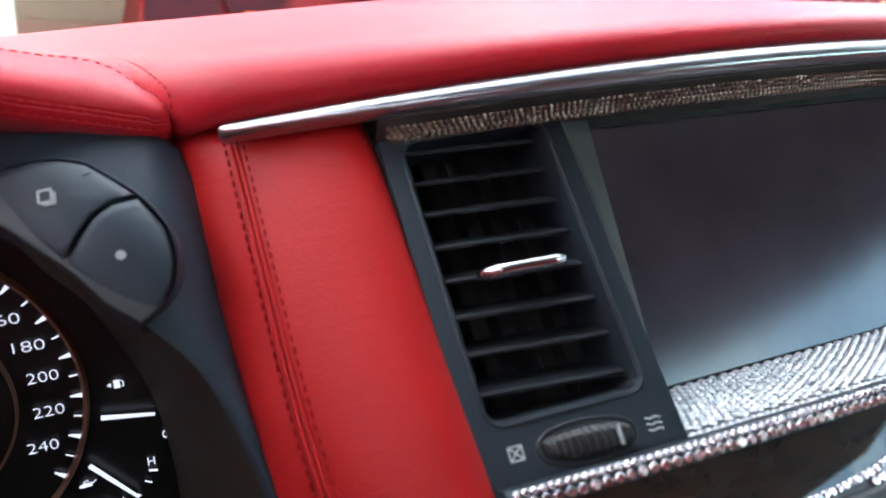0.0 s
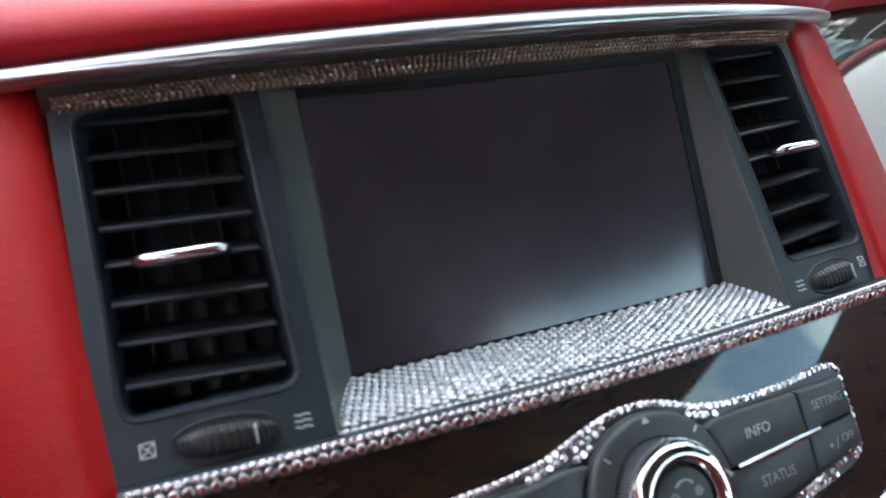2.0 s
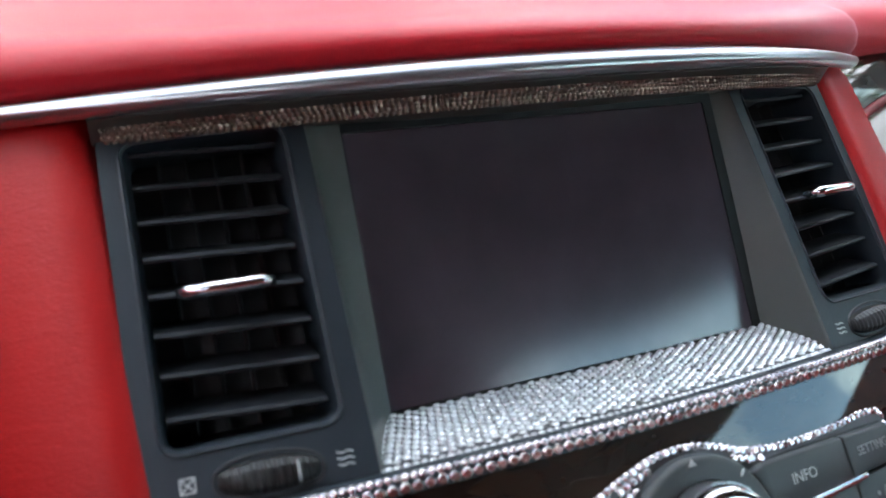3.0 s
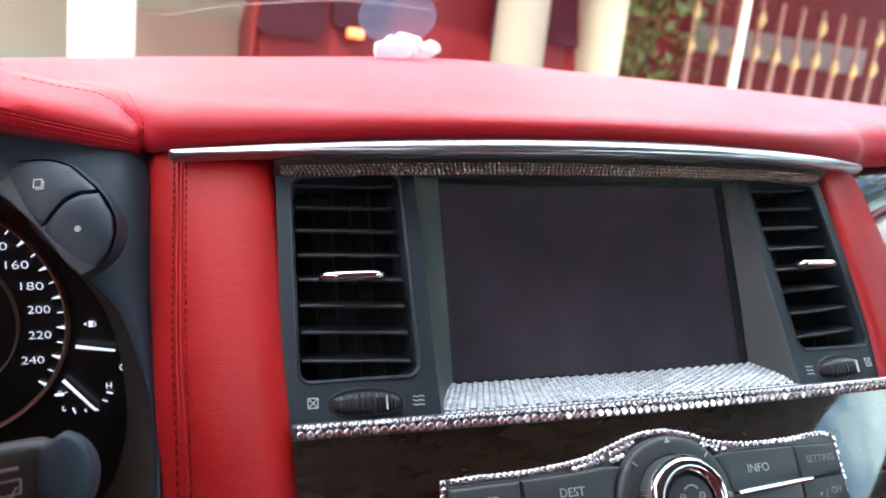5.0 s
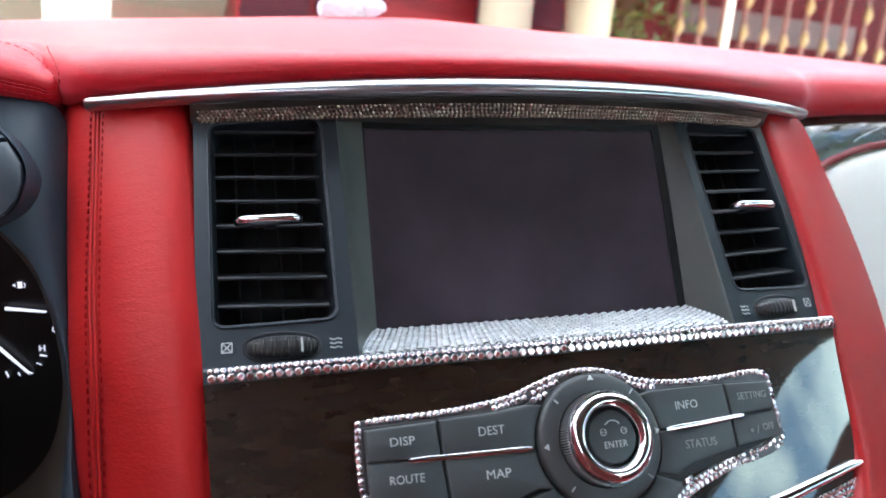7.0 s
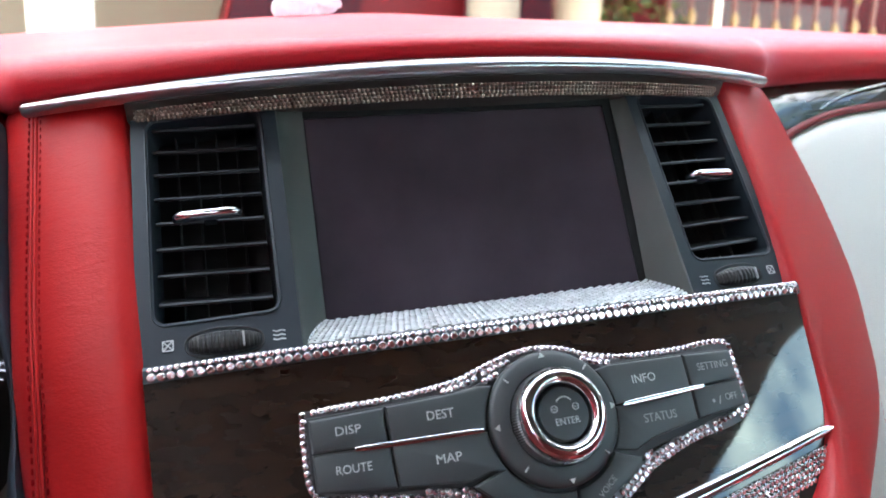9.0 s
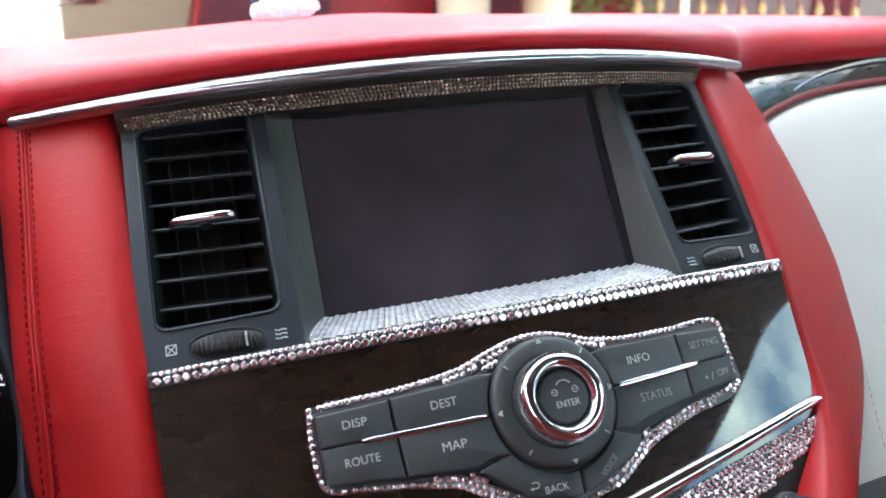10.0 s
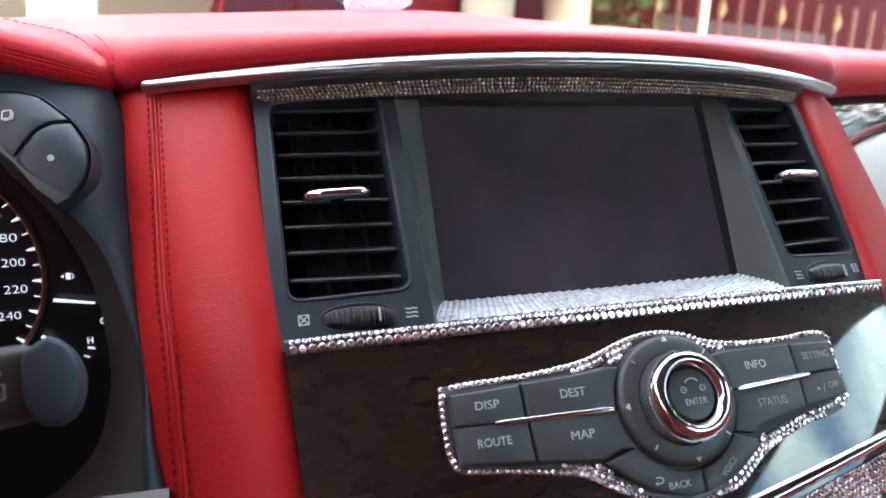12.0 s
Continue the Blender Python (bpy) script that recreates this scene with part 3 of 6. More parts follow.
    for pts in ([(-0.97, 1.55), (-0.95, 1.51), (-0.91, 1.49), (-0.66, 1.49), (-0.62, 1.51), (-0.60, 1.55), (-0.60, 2.03), (-0.64, 2.08), (-0.76, 2.07), (-0.88, 1.97)], [(-0.56, 1.61), (-0.54, 1.58), (-0.50, 1.57), (-0.31, 1.59), (-0.25, 1.64), (-0.21, 2.03), (-0.25, 2.08), (-0.52, 2.08), (-0.56, 2.04)], [(0.39, 1.63), (0.44, 1.60), (0.49, 1.63), (0.50, 1.86), (0.46, 1.90), (0.39, 1.86)], [(0.74, 1.66), (0.97, 1.66), (0.93, 1.92), (0.76, 1.94)]):
        rows = [[(x, y, z) for x, z in pts] for y in (-0.845, -0.80)]
        part("window", cap(grid(rows, closed_v=True), rows), WINDOW_DARK, van)
    lamp = box((0.10, 0.05, 0.06), (-0.43, -0.86, 1.555), 0.02)
    part("lamp", lamp, ORANGE_LENS, van, "orange lamp lens")
    me = mesh_of("wheel", lathe([(0, -0.1), (0.2, -0.1), (0.31, -0.08), (0.32, 0), (0.31, 0.08), (0.2, 0.1), (0, 0.1)], 24), HAZED_BLACK)
    for x in (-0.7, 0.7):
        for y in (-0.70, 0.70):
            ob = new("wheel", me)
            ob.parent = van
            ob.matrix_basis = pose(x, y, 0.32, 90, 0, 0)
    # far houses and trees closing the yard behind and beside the car
    single("wall_south", box((30, 0.3, 2.6), (0, -14, 1.3)), BEIGE, "beige boundary wall behind the car", "wall", kind="structure", at=WORLD0, smooth=0)


outside()


def windscreen_things():
    """What lies at the foot of the windscreen."""
    rng = random.Random(7)
    lumps = [(Vector(c), r) for c, r in (((-0.028, 0.0, -0.002), 0.0105), ((-0.019, 0.002, 0.001), 0.0118), ((-0.008, 0.0, 0.003), 0.0135), ((0.003, 0.002, 0.003), 0.0125), ((0.012, 0.0, -0.002), 0.0105), ((0.020, -0.001, 0.000), 0.0090), ((0.027, 0.0, 0.003), 0.0065))]
    bm = bmesh.new()
    bmesh.ops.create_icosphere(bm, subdivisions=5, radius=1)
    for v in bm.verts:
        d = Vector((v.co.x * 2.2, v.co.y, v.co.z)).normalized()
        far = 0.006
        for c, r in lumps:
            b, q = d.dot(c), d.dot(c) ** 2 - c.length_squared + r * r
            if q > 0:
                far = max(far, b + math.sqrt(q))
        v.co = d * far
        v.co *= 0.80
        v.co += Vector((0.3, 1, 1)) * 0.0024 * noise.fractal(v.co * 90 + Vector((3, 1, 2)), 0.9, 2.0, 3)
    single("crumpled_tissue", bm, TISSUE, "crumpled white tissue at the windscreen's foot", "tissue", at=CAR @ pose(-0.0545, 0.2590, 0.1285), smooth=50)
    bm = lathe([(0, 0), (0.033, 0), (0.0345, 0.0006), (0.033, 0.0012), (0, 0.0012)], 40)
    bmesh.ops.scale(bm, vec=(1.15, 1.0, 1), verts=bm.verts)
    single("windscreen_sticker", bm, STICKER, "round pale blue sticker on the windscreen", "sticker", at=CAR @ pose(-0.0407, 0.3845, 0.1640, 133, 0, 0))
    path = [(-0.262, 0.402, 0.150), (-0.21, 0.405, 0.163), (-0.156, 0.405, 0.171), (-0.10, 0.405, 0.177), (-0.054, 0.405, 0.178), (0.0, 0.405, 0.175)]
    single("windscreen_wiper", tube(smooth_path(path, 30)[0], 0.0007, 6), GREY_PAINT, "slim dull wiper outside the windscreen", "wiper", at=CAR)


def thin_sheet(name, base, vary):
    """A thin sheet that lets some light through."""
    m = material(name, base, 0.6, vary=vary, grain=(1, 0), large=90)
    n, l = m.node_tree.nodes, m.node_tree.links
    b = n["Principled BSDF"]
    tr, mx = n.new("ShaderNodeBsdfTranslucent"), n.new("ShaderNodeMixShader")
    tr.inputs["Color"].default_value = (*base, 1)
    mx.inputs[0].default_value = 0.6
    l.new(b.outputs[0], mx.inputs[1])
    l.new(tr.outputs[0], mx.inputs[2])
    l.new(mx.outputs[0], n["Material Output"].inputs["Surface"])
    return m


TISSUE = thin_sheet("white_tissue", (0.66, 0.69, 0.72), 0.06)
STICKER = thin_sheet("blue_sticker", (0.07, 0.12, 0.18), 0.6)
clear, blend = STICKER.node_tree.nodes.new("ShaderNodeBsdfTransparent"), STICKER.node_tree.nodes.new("ShaderNodeMixShader")
blend.inputs[0].default_value = 0.80
STICKER.node_tree.links.new(STICKER.node_tree.nodes["Material Output"].inputs["Surface"].links[0].from_socket, blend.inputs[1])
STICKER.node_tree.links.new(clear.outputs[0], blend.inputs[2])
STICKER.node_tree.links.new(blend.outputs[0], STICKER.node_tree.nodes["Material Output"].inputs["Surface"])
windscreen_things()


# ---- the dash ----
def chrome_low(x):
    return (x, -0.0405 + 1.30 * x * x, 0.0567 + 0.335 * x * x)


def chrome_up(x):
    return (x, -0.0375 + 1.25 * x * x, 0.0665 + 0.26 * x * x)


TOP_CREST = [(-0.78, 0.085), (-0.4, 0.104), (-0.25, 0.111), (-0.1, 0.119), (0, 0.121), (0.1, 0.119), (0.25, 0.113), (0.4, 0.107), (0.78, 0.088)]
CREST_LIFT = [(-0.78, 0.004), (-0.4, 0.0085), (-0.3, 0.0100), (-0.25, 0.0108), (-0.15, 0.0105), (-0.08, 0.0112), (0, 0.0115), (0.08, 0.0090), (0.15, 0.0085), (0.25, 0.0085), (0.33, 0.0075), (0.42, 0.0065), (0.78, 0.004)]
LIP = [(-0.78, 0.20, 0.075), (-0.40, 0.17, 0.085), (-0.30, 0.15, 0.080), (-0.262, 0.110, 0.060), (-0.246, 0.084, 0.0560), (-0.236, 0.072, 0.0570), (-0.2285, 0.062, 0.0610)]
LIP += [(x, dash_to_car(*chrome_up(x))[1] + 0.003, dash_to_car(*chrome_up(x))[2] + 0.0005) for x in (-0.20, -0.15, -0.1, -0.05, 0, 0.05, 0.1, 0.15, 0.20)]
LIP += [(0.2285, 0.062, 0.0605), (0.2385, 0.0745, 0.0580), (0.25, 0.087, 0.0555), (0.275, 0.102, 0.0540), (0.33, 0.113, 0.0555), (0.42, 0.124, 0.0555), (0.78, 0.160, 0.046)]


def dash_pad():
    xs = sorted(set(np.round(np.concatenate([np.linspace(-0.78, 0.78, 79), np.linspace(-0.28, 0.34, 63)]), 4).tolist()))
    crest = curve(TOP_CREST, xs)
    lips = curve(LIP, xs)
    lifts = curve(CREST_LIFT, xs)
    rows = []
    for x, zc, (ly, lz), lift in zip(xs, crest, lips, lifts):
        edge = 0.262 - 0.03 * (x / 0.78) ** 2

        def top(y):
            return zc + 0.085 * (y - 0.38) + lift * max(0.0, (y - ly - 0.036) / (edge - ly - 0.036))
        h = top(ly + 0.035) - lz
        prof = [(ly + 0.020, lz - 0.004), (ly, lz)]
        prof += [(ly - 0.0035, lz + 0.20 * h), (ly - 0.0035, lz + 0.42 * h), (ly + 0.000, lz + 0.64 * h), (ly + 0.008, lz + 0.83 * h), (ly + 0.020, lz + 0.945 * h), (ly + 0.036, top(ly + 0.036))]
        y0 = ly + 0.036
        prof += [(y, top(y)) for y in np.linspace(y0 + 0.012, edge, 8)]
        prof += [(edge + 0.010, top(edge) - 0.0002), (edge + 0.020, top(edge) - 0.003), (edge + 0.032, top(edge) - 0.009), (edge + 0.07, top(edge) - 0.03), (edge + 0.155, top(edge) - 0.062)]
        rows.append([(x, y, z) for y, z in prof])
    bm = grid(rows)
    bmesh.ops.recalc_face_normals(bm, faces=bm.faces)
    pad = empty("dash_top_pad", "padded red leather dash top", "dashboard", at=CAR)
    part("cover", bm, RED, pad, smooth=60)
    under = [[(x, 0.44, -0.05), (x, 0.10 if abs(x) < 0.3 else 0.2, -0.05), (x, 0.10 if abs(x) < 0.3 else 0.2, 0.02), (x, 0.44, 0.05)] for x in (-0.78, -0.3, 0.3, 0.78)]
    bm = grid(under, closed_v=True)
    cap(bm, under)
    part("core", bm, HAZED_BLACK, pad)
    part("stiffener", box((0.42, 0.17, 0.085), (0, 0.195, 0.0445), 0.004), HAZED_BLACK, pad)


dash_pad()


def chrome_strip():
    rows = []
    for s in np.linspace(-1, 1, 101):
        u = math.sin(math.pi / 2 * s)
        x = 0.2295 * u
        lo, up = Vector(chrome_low(x)), Vector(chrome_up(x))
        k = 0.45 + 0.55 * min(1.0, (1 - abs(u)) / 0.010) ** 0.5
        mid = (lo + up) / 2 + Vector((0, 0, 0.001 * (1 - k)))
        half = (up - lo) / 2 * k
        out = Vector((0, -1, 0.25)).normalized() * 0.0035 * k
        rows.append([mid + half * s + out * d for s, d in ((-0.8, -1.0), (-1, -0.1), (-0.97, 0.35), (-0.88, 0.68), (-0.72, 0.90), (-0.45, 1.02), (-0.15, 1.02), (0.15, 0.94), (0.45, 0.80), (0.70, 0.60), (0.90, 0.32), (1, -0.15), (0.8, -1.0))])
    bm = grid(rows, closed_v=True)
    cap(bm, rows)
    single("chrome_trim", bm, STRIP, "satin chrome strip arched below the red dash pad", "trim", smooth=50)


chrome_strip()


def brow():
    """Black underside between the chrome strip and the display recess."""
    rows = []
    for x in np.linspace(-0.1752, 0.1752, 43):
        q = (x / 0.166) ** 2
        lo = chrome_low(x)
        rows.append([(x, lo[1] + 0.004, lo[2] + 0.004), (x, lo[1] + 0.002, lo[2] - 0.001), (x, -0.031 + 0.031 * q, 0.0578 + 0.0062 * q), (x, -0.016 + 0.0225 * q, 0.0555 + 0.0045 * q), (x, 0.004 + 0.012 * q, 0.0555 + 0.005 * q), (x, 0.03, 0.062), (x, 0.05, 0.075)])
    bm = grid(rows)
    bmesh.ops.recalc_face_normals(bm, faces=bm.faces)
    single("display_brow", bm, BOUNCE_BROW, "matt black brow under the chrome strip", "trim", smooth=50)


brow()


def rounded(x0, z0, x1, z1, r, n=5):
    """A rectangle with round corners, counter-clockwise from the front."""
    out = []
    for cx, cz, a0 in ((x1 - r, z0 + r, -90), (x1 - r, z1 - r, 0), (x0 + r, z1 - r, 90), (x0 + r, z0 + r, 180)):
        out += [(cx + r * math.cos(radians(a0 + 90 * k / n)), cz + r * math.sin(radians(a0 + 90 * k / n))) for k in range(n + 1)]
    return out


def centre_bezel():
    """Black bezel: two vent cheeks and the sides of the display recess."""
    bezel = empty("centre_bezel", "black plastic bezel round display and air vents", "bezel")
    for side in (-1, 1):
        hole = rounded(0.1105, -0.0495, 0.1655, 0.0575, 0.005)
        outer = []
        for x, z in hole:
            u, v = (x - 0.138) / 0.0275, (z - 0.004) / 0.0535
            k = max(abs(u), abs(v))
            ox = 0.138 + u / k * (0.036 if u > 0 else 0.0363)
            oz = 0.004 + v / k * (0.060 if v > 0 else 0.0775)
            outer.append((ox, oz))
        loops = [(outer, 0.012), (outer, 0.0), (shrink(hole, -0.0012), 0.0), (shrink(hole, -0.0008), 0.0), (shrink(hole, -0.0003), 0.0002), (hole, 0.0011), (shrink(hole, 0.0012), 0.030)]
        rows = [[(side * x, vent_face(x, z) + d, z) for x, z in pts] for pts, d in loops]
        bm = grid(rows, closed_v=True)
        bmesh.ops.recalc_face_normals(bm, faces=bm.faces)
        part("vent_cheek", bm, BLACK, bezel, smooth=40)
        rim = [Vector((side * x, vent_face(x, z) - 0.0001, z)) for x, z in shrink(hole, -0.0014)]
        part("vent_rim", tube(rim + rim[:2], 0.0006, 6, caps=False), BLACK, bezel, "thin raised lip", smooth=60)
        # back of the vent
        back = [(side * x, vent_face(x, z) + 0.029, z) for x, z in rounded(0.108, -0.053, 0.168, 0.061, 0.004)]
        bm = bmesh.new()
        bm.faces.new([bm.verts.new(p) for p in back])
        ext = bmesh.ops.extrude_face_region(bm, geom=bm.faces[:])
        bmesh.ops.translate(bm, verts=[v for v in ext["geom"] if isinstance(v, bmesh.types.BMVert)], vec=(0, 0.004, 0))
        bmesh.ops.recalc_face_normals(bm, faces=bm.faces)
        part("vent_back", bm, HAZED_BLACK, bezel)
        # recess side, from the cheek back to the display
        rows = []
        for z in np.linspace(-0.0735, 0.062, 15):
            xf = 0.1016
            yf = vent_face(xf, z)
            yb, xb = (-0.0014, 0.0877) if side < 0 else (0.004, 0.0890)
            wall = [(xf + 0.0030, yf + 0.005), (xf + 0.0008, yf + 0.0004), (xf, yf + 0.0003), (xf - 0.0005, yf + 0.0008), (xf - 0.0008, yf + 0.0016)]
            x0, y0 = wall[-1]
            wall += [(x0 + (xb - x0) * u, y0 + (yb - y0) * u + 0.0012 * math.sin(math.pi * u)) for u in (0.33, 0.66, 1.0)]
            rows.append([(side * x, y, z) for x, y in wall])
        bm = grid(rows)
        bmesh.ops.recalc_face_normals(bm, faces=bm.faces)
        part("recess_side", bm, SIDE_LIT_RECESS, bezel, smooth=50)
    return bezel


hang(centre_bezel())


def display():
    ob = empty("display_screen", "switched-off dark display in a black recess", "screen")
    part("panel", prism(rounded(-0.0872, -0.0545, 0.0872, 0.0530, 0.001, 2), lambda x, z: 0.0, 0.0005, 0.004, 0.0004), SCREEN, ob, "dark violet-black switched-off glass", smooth=0)
    rim = rounded(-0.0880, -0.0580, 0.0925, 0.0585, 0.0006, 3)
    inner = rounded(-0.0872, -0.0545, 0.0872, 0.0530, 0.001, 3)
    rows = [[(x, y, z) for x, z in pts] for pts, y in ((rim, 0.006), (rim, -0.0006), (shrink(rim, 0.0003), -0.0009), (inner, -0.0008), (inner, 0.003))]
    bm = grid(rows, closed_v=True)
    bmesh.ops.recalc_face_normals(bm, faces=bm.faces)
    part("bezel_rim", bm, DIAL, ob, smooth=30)
    return ob


display()


def air_vent(side):
    """Louvred vent: slats, standing vanes behind, a chrome tab."""
    ob = empty("air_vent", "black louvred air vent with a chrome tab", "air vent", "dash air vents")
    slat_z = [53.5, 40.2, 26.9, 13.4, 0.0, -13.8, -27.4, -41.6]
    for z in slat_z:
        rows = []
        for x in np.linspace(0.1125, 0.1640, 4):
            zz = z / 1000 + 0.065 * (x - 0.138)
            y = vent_face(x, zz) + 0.0045
            rows.append([(side * x, y, zz - 0.0010), (side * x, y - 0.0006, zz), (side * x, y, zz + 0.0010), (side * x, y + 0.016, zz + 0.0058), (side * x, y + 0.016, zz + 0.0044)])
        bm = grid(rows, closed_v=True)
        cap(bm, rows)
        part("slat", bm, SLAT, ob, smooth=40)
    for k in range(4):
        x = 0.1225 + 0.0105 * k
        rows = [[(side * (x + d), vent_face(x, z) + y, z) for y, d in ((0.0195, -0.0004), (0.0190, 0.0), (0.0195, 0.0004), (0.0285, 0.0006), (0.0285, -0.0006))] for z in np.linspace(-0.048, 0.056, 6)]
        bm = grid(rows, closed_v=True)
        cap(bm, rows)
        part("vane", bm, HAZED_BLACK, ob)
    # chrome tab on the fourth slat
    xs = np.linspace(0.1228, 0.1550, 15)
    rows = []
    for i, x in enumerate(xs):
        u = 2 * i / 14 - 1
        k = (1 - 0.45 * abs(u) ** 10)
        zz = 0.0003 + 0.02 * (x - 0.138)
        y = vent_face(x, zz) - 0.0035 - 0.0035 * (1 - abs(u) ** 6)
        rows.append([(side * x, y + 0.0042 * k * math.cos(a) * 1.1, zz + 0.0027 * k * math.sin(a)) for a in (2 * math.pi * j / 12 for j in range(12))])
    bm = grid(rows, closed_v=True)
    cap(bm, rows)
    part("tab", bm, CHROME, ob, "chrome tab", smooth=60)
    bm = box((0.006, 0.012, 0.003), (side * 0.138, vent_face(0.138, 0) + 0.001, 0), 0.0008)
    part("tab_stem", bm, BLACK, ob)
    return ob


for side in (-1, 1):
    hang(air_vent(side))


def thumbwheel(side):
    """Ribbed airflow wheel in its slot, with the printed signs beside it."""
    ob = empty("airflow_wheel", "ribbed black airflow thumbwheel below the vent", "thumbwheel", "dash thumbwheels")
    cx, cz, a, hh = 0.1357, -0.0620, 0.0157, 0.0056
    n = 68
    rows = []
    for k in range(n + 1):
        ang = math.pi * (k / n - 0.5)
        x = a * math.sin(ang)
        lens = math.sqrt(max(0.0, 1 - (x / (a * 1.02)) ** 2))
        rib = 0.0013 * lens if k % 4 < 2 else 0.0
        h = hh * (0.22 + 0.78 * lens)
        out = 0.0062 * math.cos(ang) - rib
        row = []
        for u, d in ((-1, 0.010), (-1, 0.0), (-0.86, 0.55), (-0.5, 0.9), (0, 1.0), (0.5, 0.9), (0.86, 0.55), (1, 0.0), (1, 0.010)):
            z = cz + h * u + 0.04 * (cx + x - 0.1357)
            y = vent_face(cx + x, z) + (d if d == 0.010 else -out * d)
            row.append((side * (cx + x), y, z))
        rows.append(row)
    bm = grid(rows)
    bmesh.ops.recalc_face_normals(bm, faces=bm.faces)
    part("wheel", bm, WHEEL_BLACK, ob, smooth=16)
    px = 0.1357 - 0.0085 if side < 0 else 0.1357 + 0.0085
    bm = box((0.0009, 0.0012, 0.0068), (side * px, vent_face(px, cz) - 0.0056, cz), 0.0003, turn=pose(0, 0, 0, -6, 0, 0))
    part("pointer", bm, PRINT, ob, "white pointer line")
    slot = [(cx + (a + 0.0010) * math.cos(t), cz + 0.0066 * abs(math.sin(t)) ** 0.8 * (1 if math.sin(t) > 0 else -1) + 0.04 * (a * math.cos(t))) for t in (2 * math.pi * k / 40 for k in range(40))]
    loops = [(shrink(slot, -0.0012), -0.0003), (shrink(slot, -0.0006), 0.0005), (slot, 0.0003), (slot, -0.004)]
    rows = [[(side * x, vent_face(x, z) - d, z) for x, z in pts] for pts, d in loops]
    bm = grid(rows, closed_v=True)
    bmesh.ops.recalc_face_normals(bm, faces=bm.faces)
    part("slot_rim", bm, HAZED_BLACK, ob)
    s = 0.0023
    m = frame_on(vent_face, side * 0.1603, -0.0602, 0.0004)
    mark(stroke([(-s, -s), (s, -s), (s, s), (-s, s), (-s, -s)], 0.0005) + stroke([(-s, -s), (s, s)], 0.0005) + stroke([(-s, s), (s, -s)], 0.0005), PRINT, ob, m, "closed_sign")
    m = frame_on(vent_face, side * 0.1115, -0.0622, 0.0004)
    waves = []
    for k in (-1, 0, 1):
        waves += stroke([(0.001 * u, 0.0020 * k + 0.00028 * math.sin(u * 1.9)) for u in np.linspace(-2.8, 2.8, 9)], 0.0006)
    mark(waves, PRINT, ob, m, "airflow_sign")
    return ob


for side in (-1, 1):
    hang(thumbwheel(side))


BOLSTER_IN_W = [(-0.31, 0.160), (-0.20, 0.164), (-0.13, 0.1675), (-0.05, 0.1712), (0.0, 0.1730), (0.067, 0.1760), (0.09, 0.177)]
BOLSTER_IN_E = [(-0.31, 0.040), (-0.22, 0.092), (-0.185, 0.1205), (-0.165, 0.1400), (-0.15, 0.1500), (-0.133, 0.1557), (-0.09, 0.1620), (-0.05, 0.1692), (0.0, 0.1735), (0.067, 0.1755), (0.09, 0.177)]


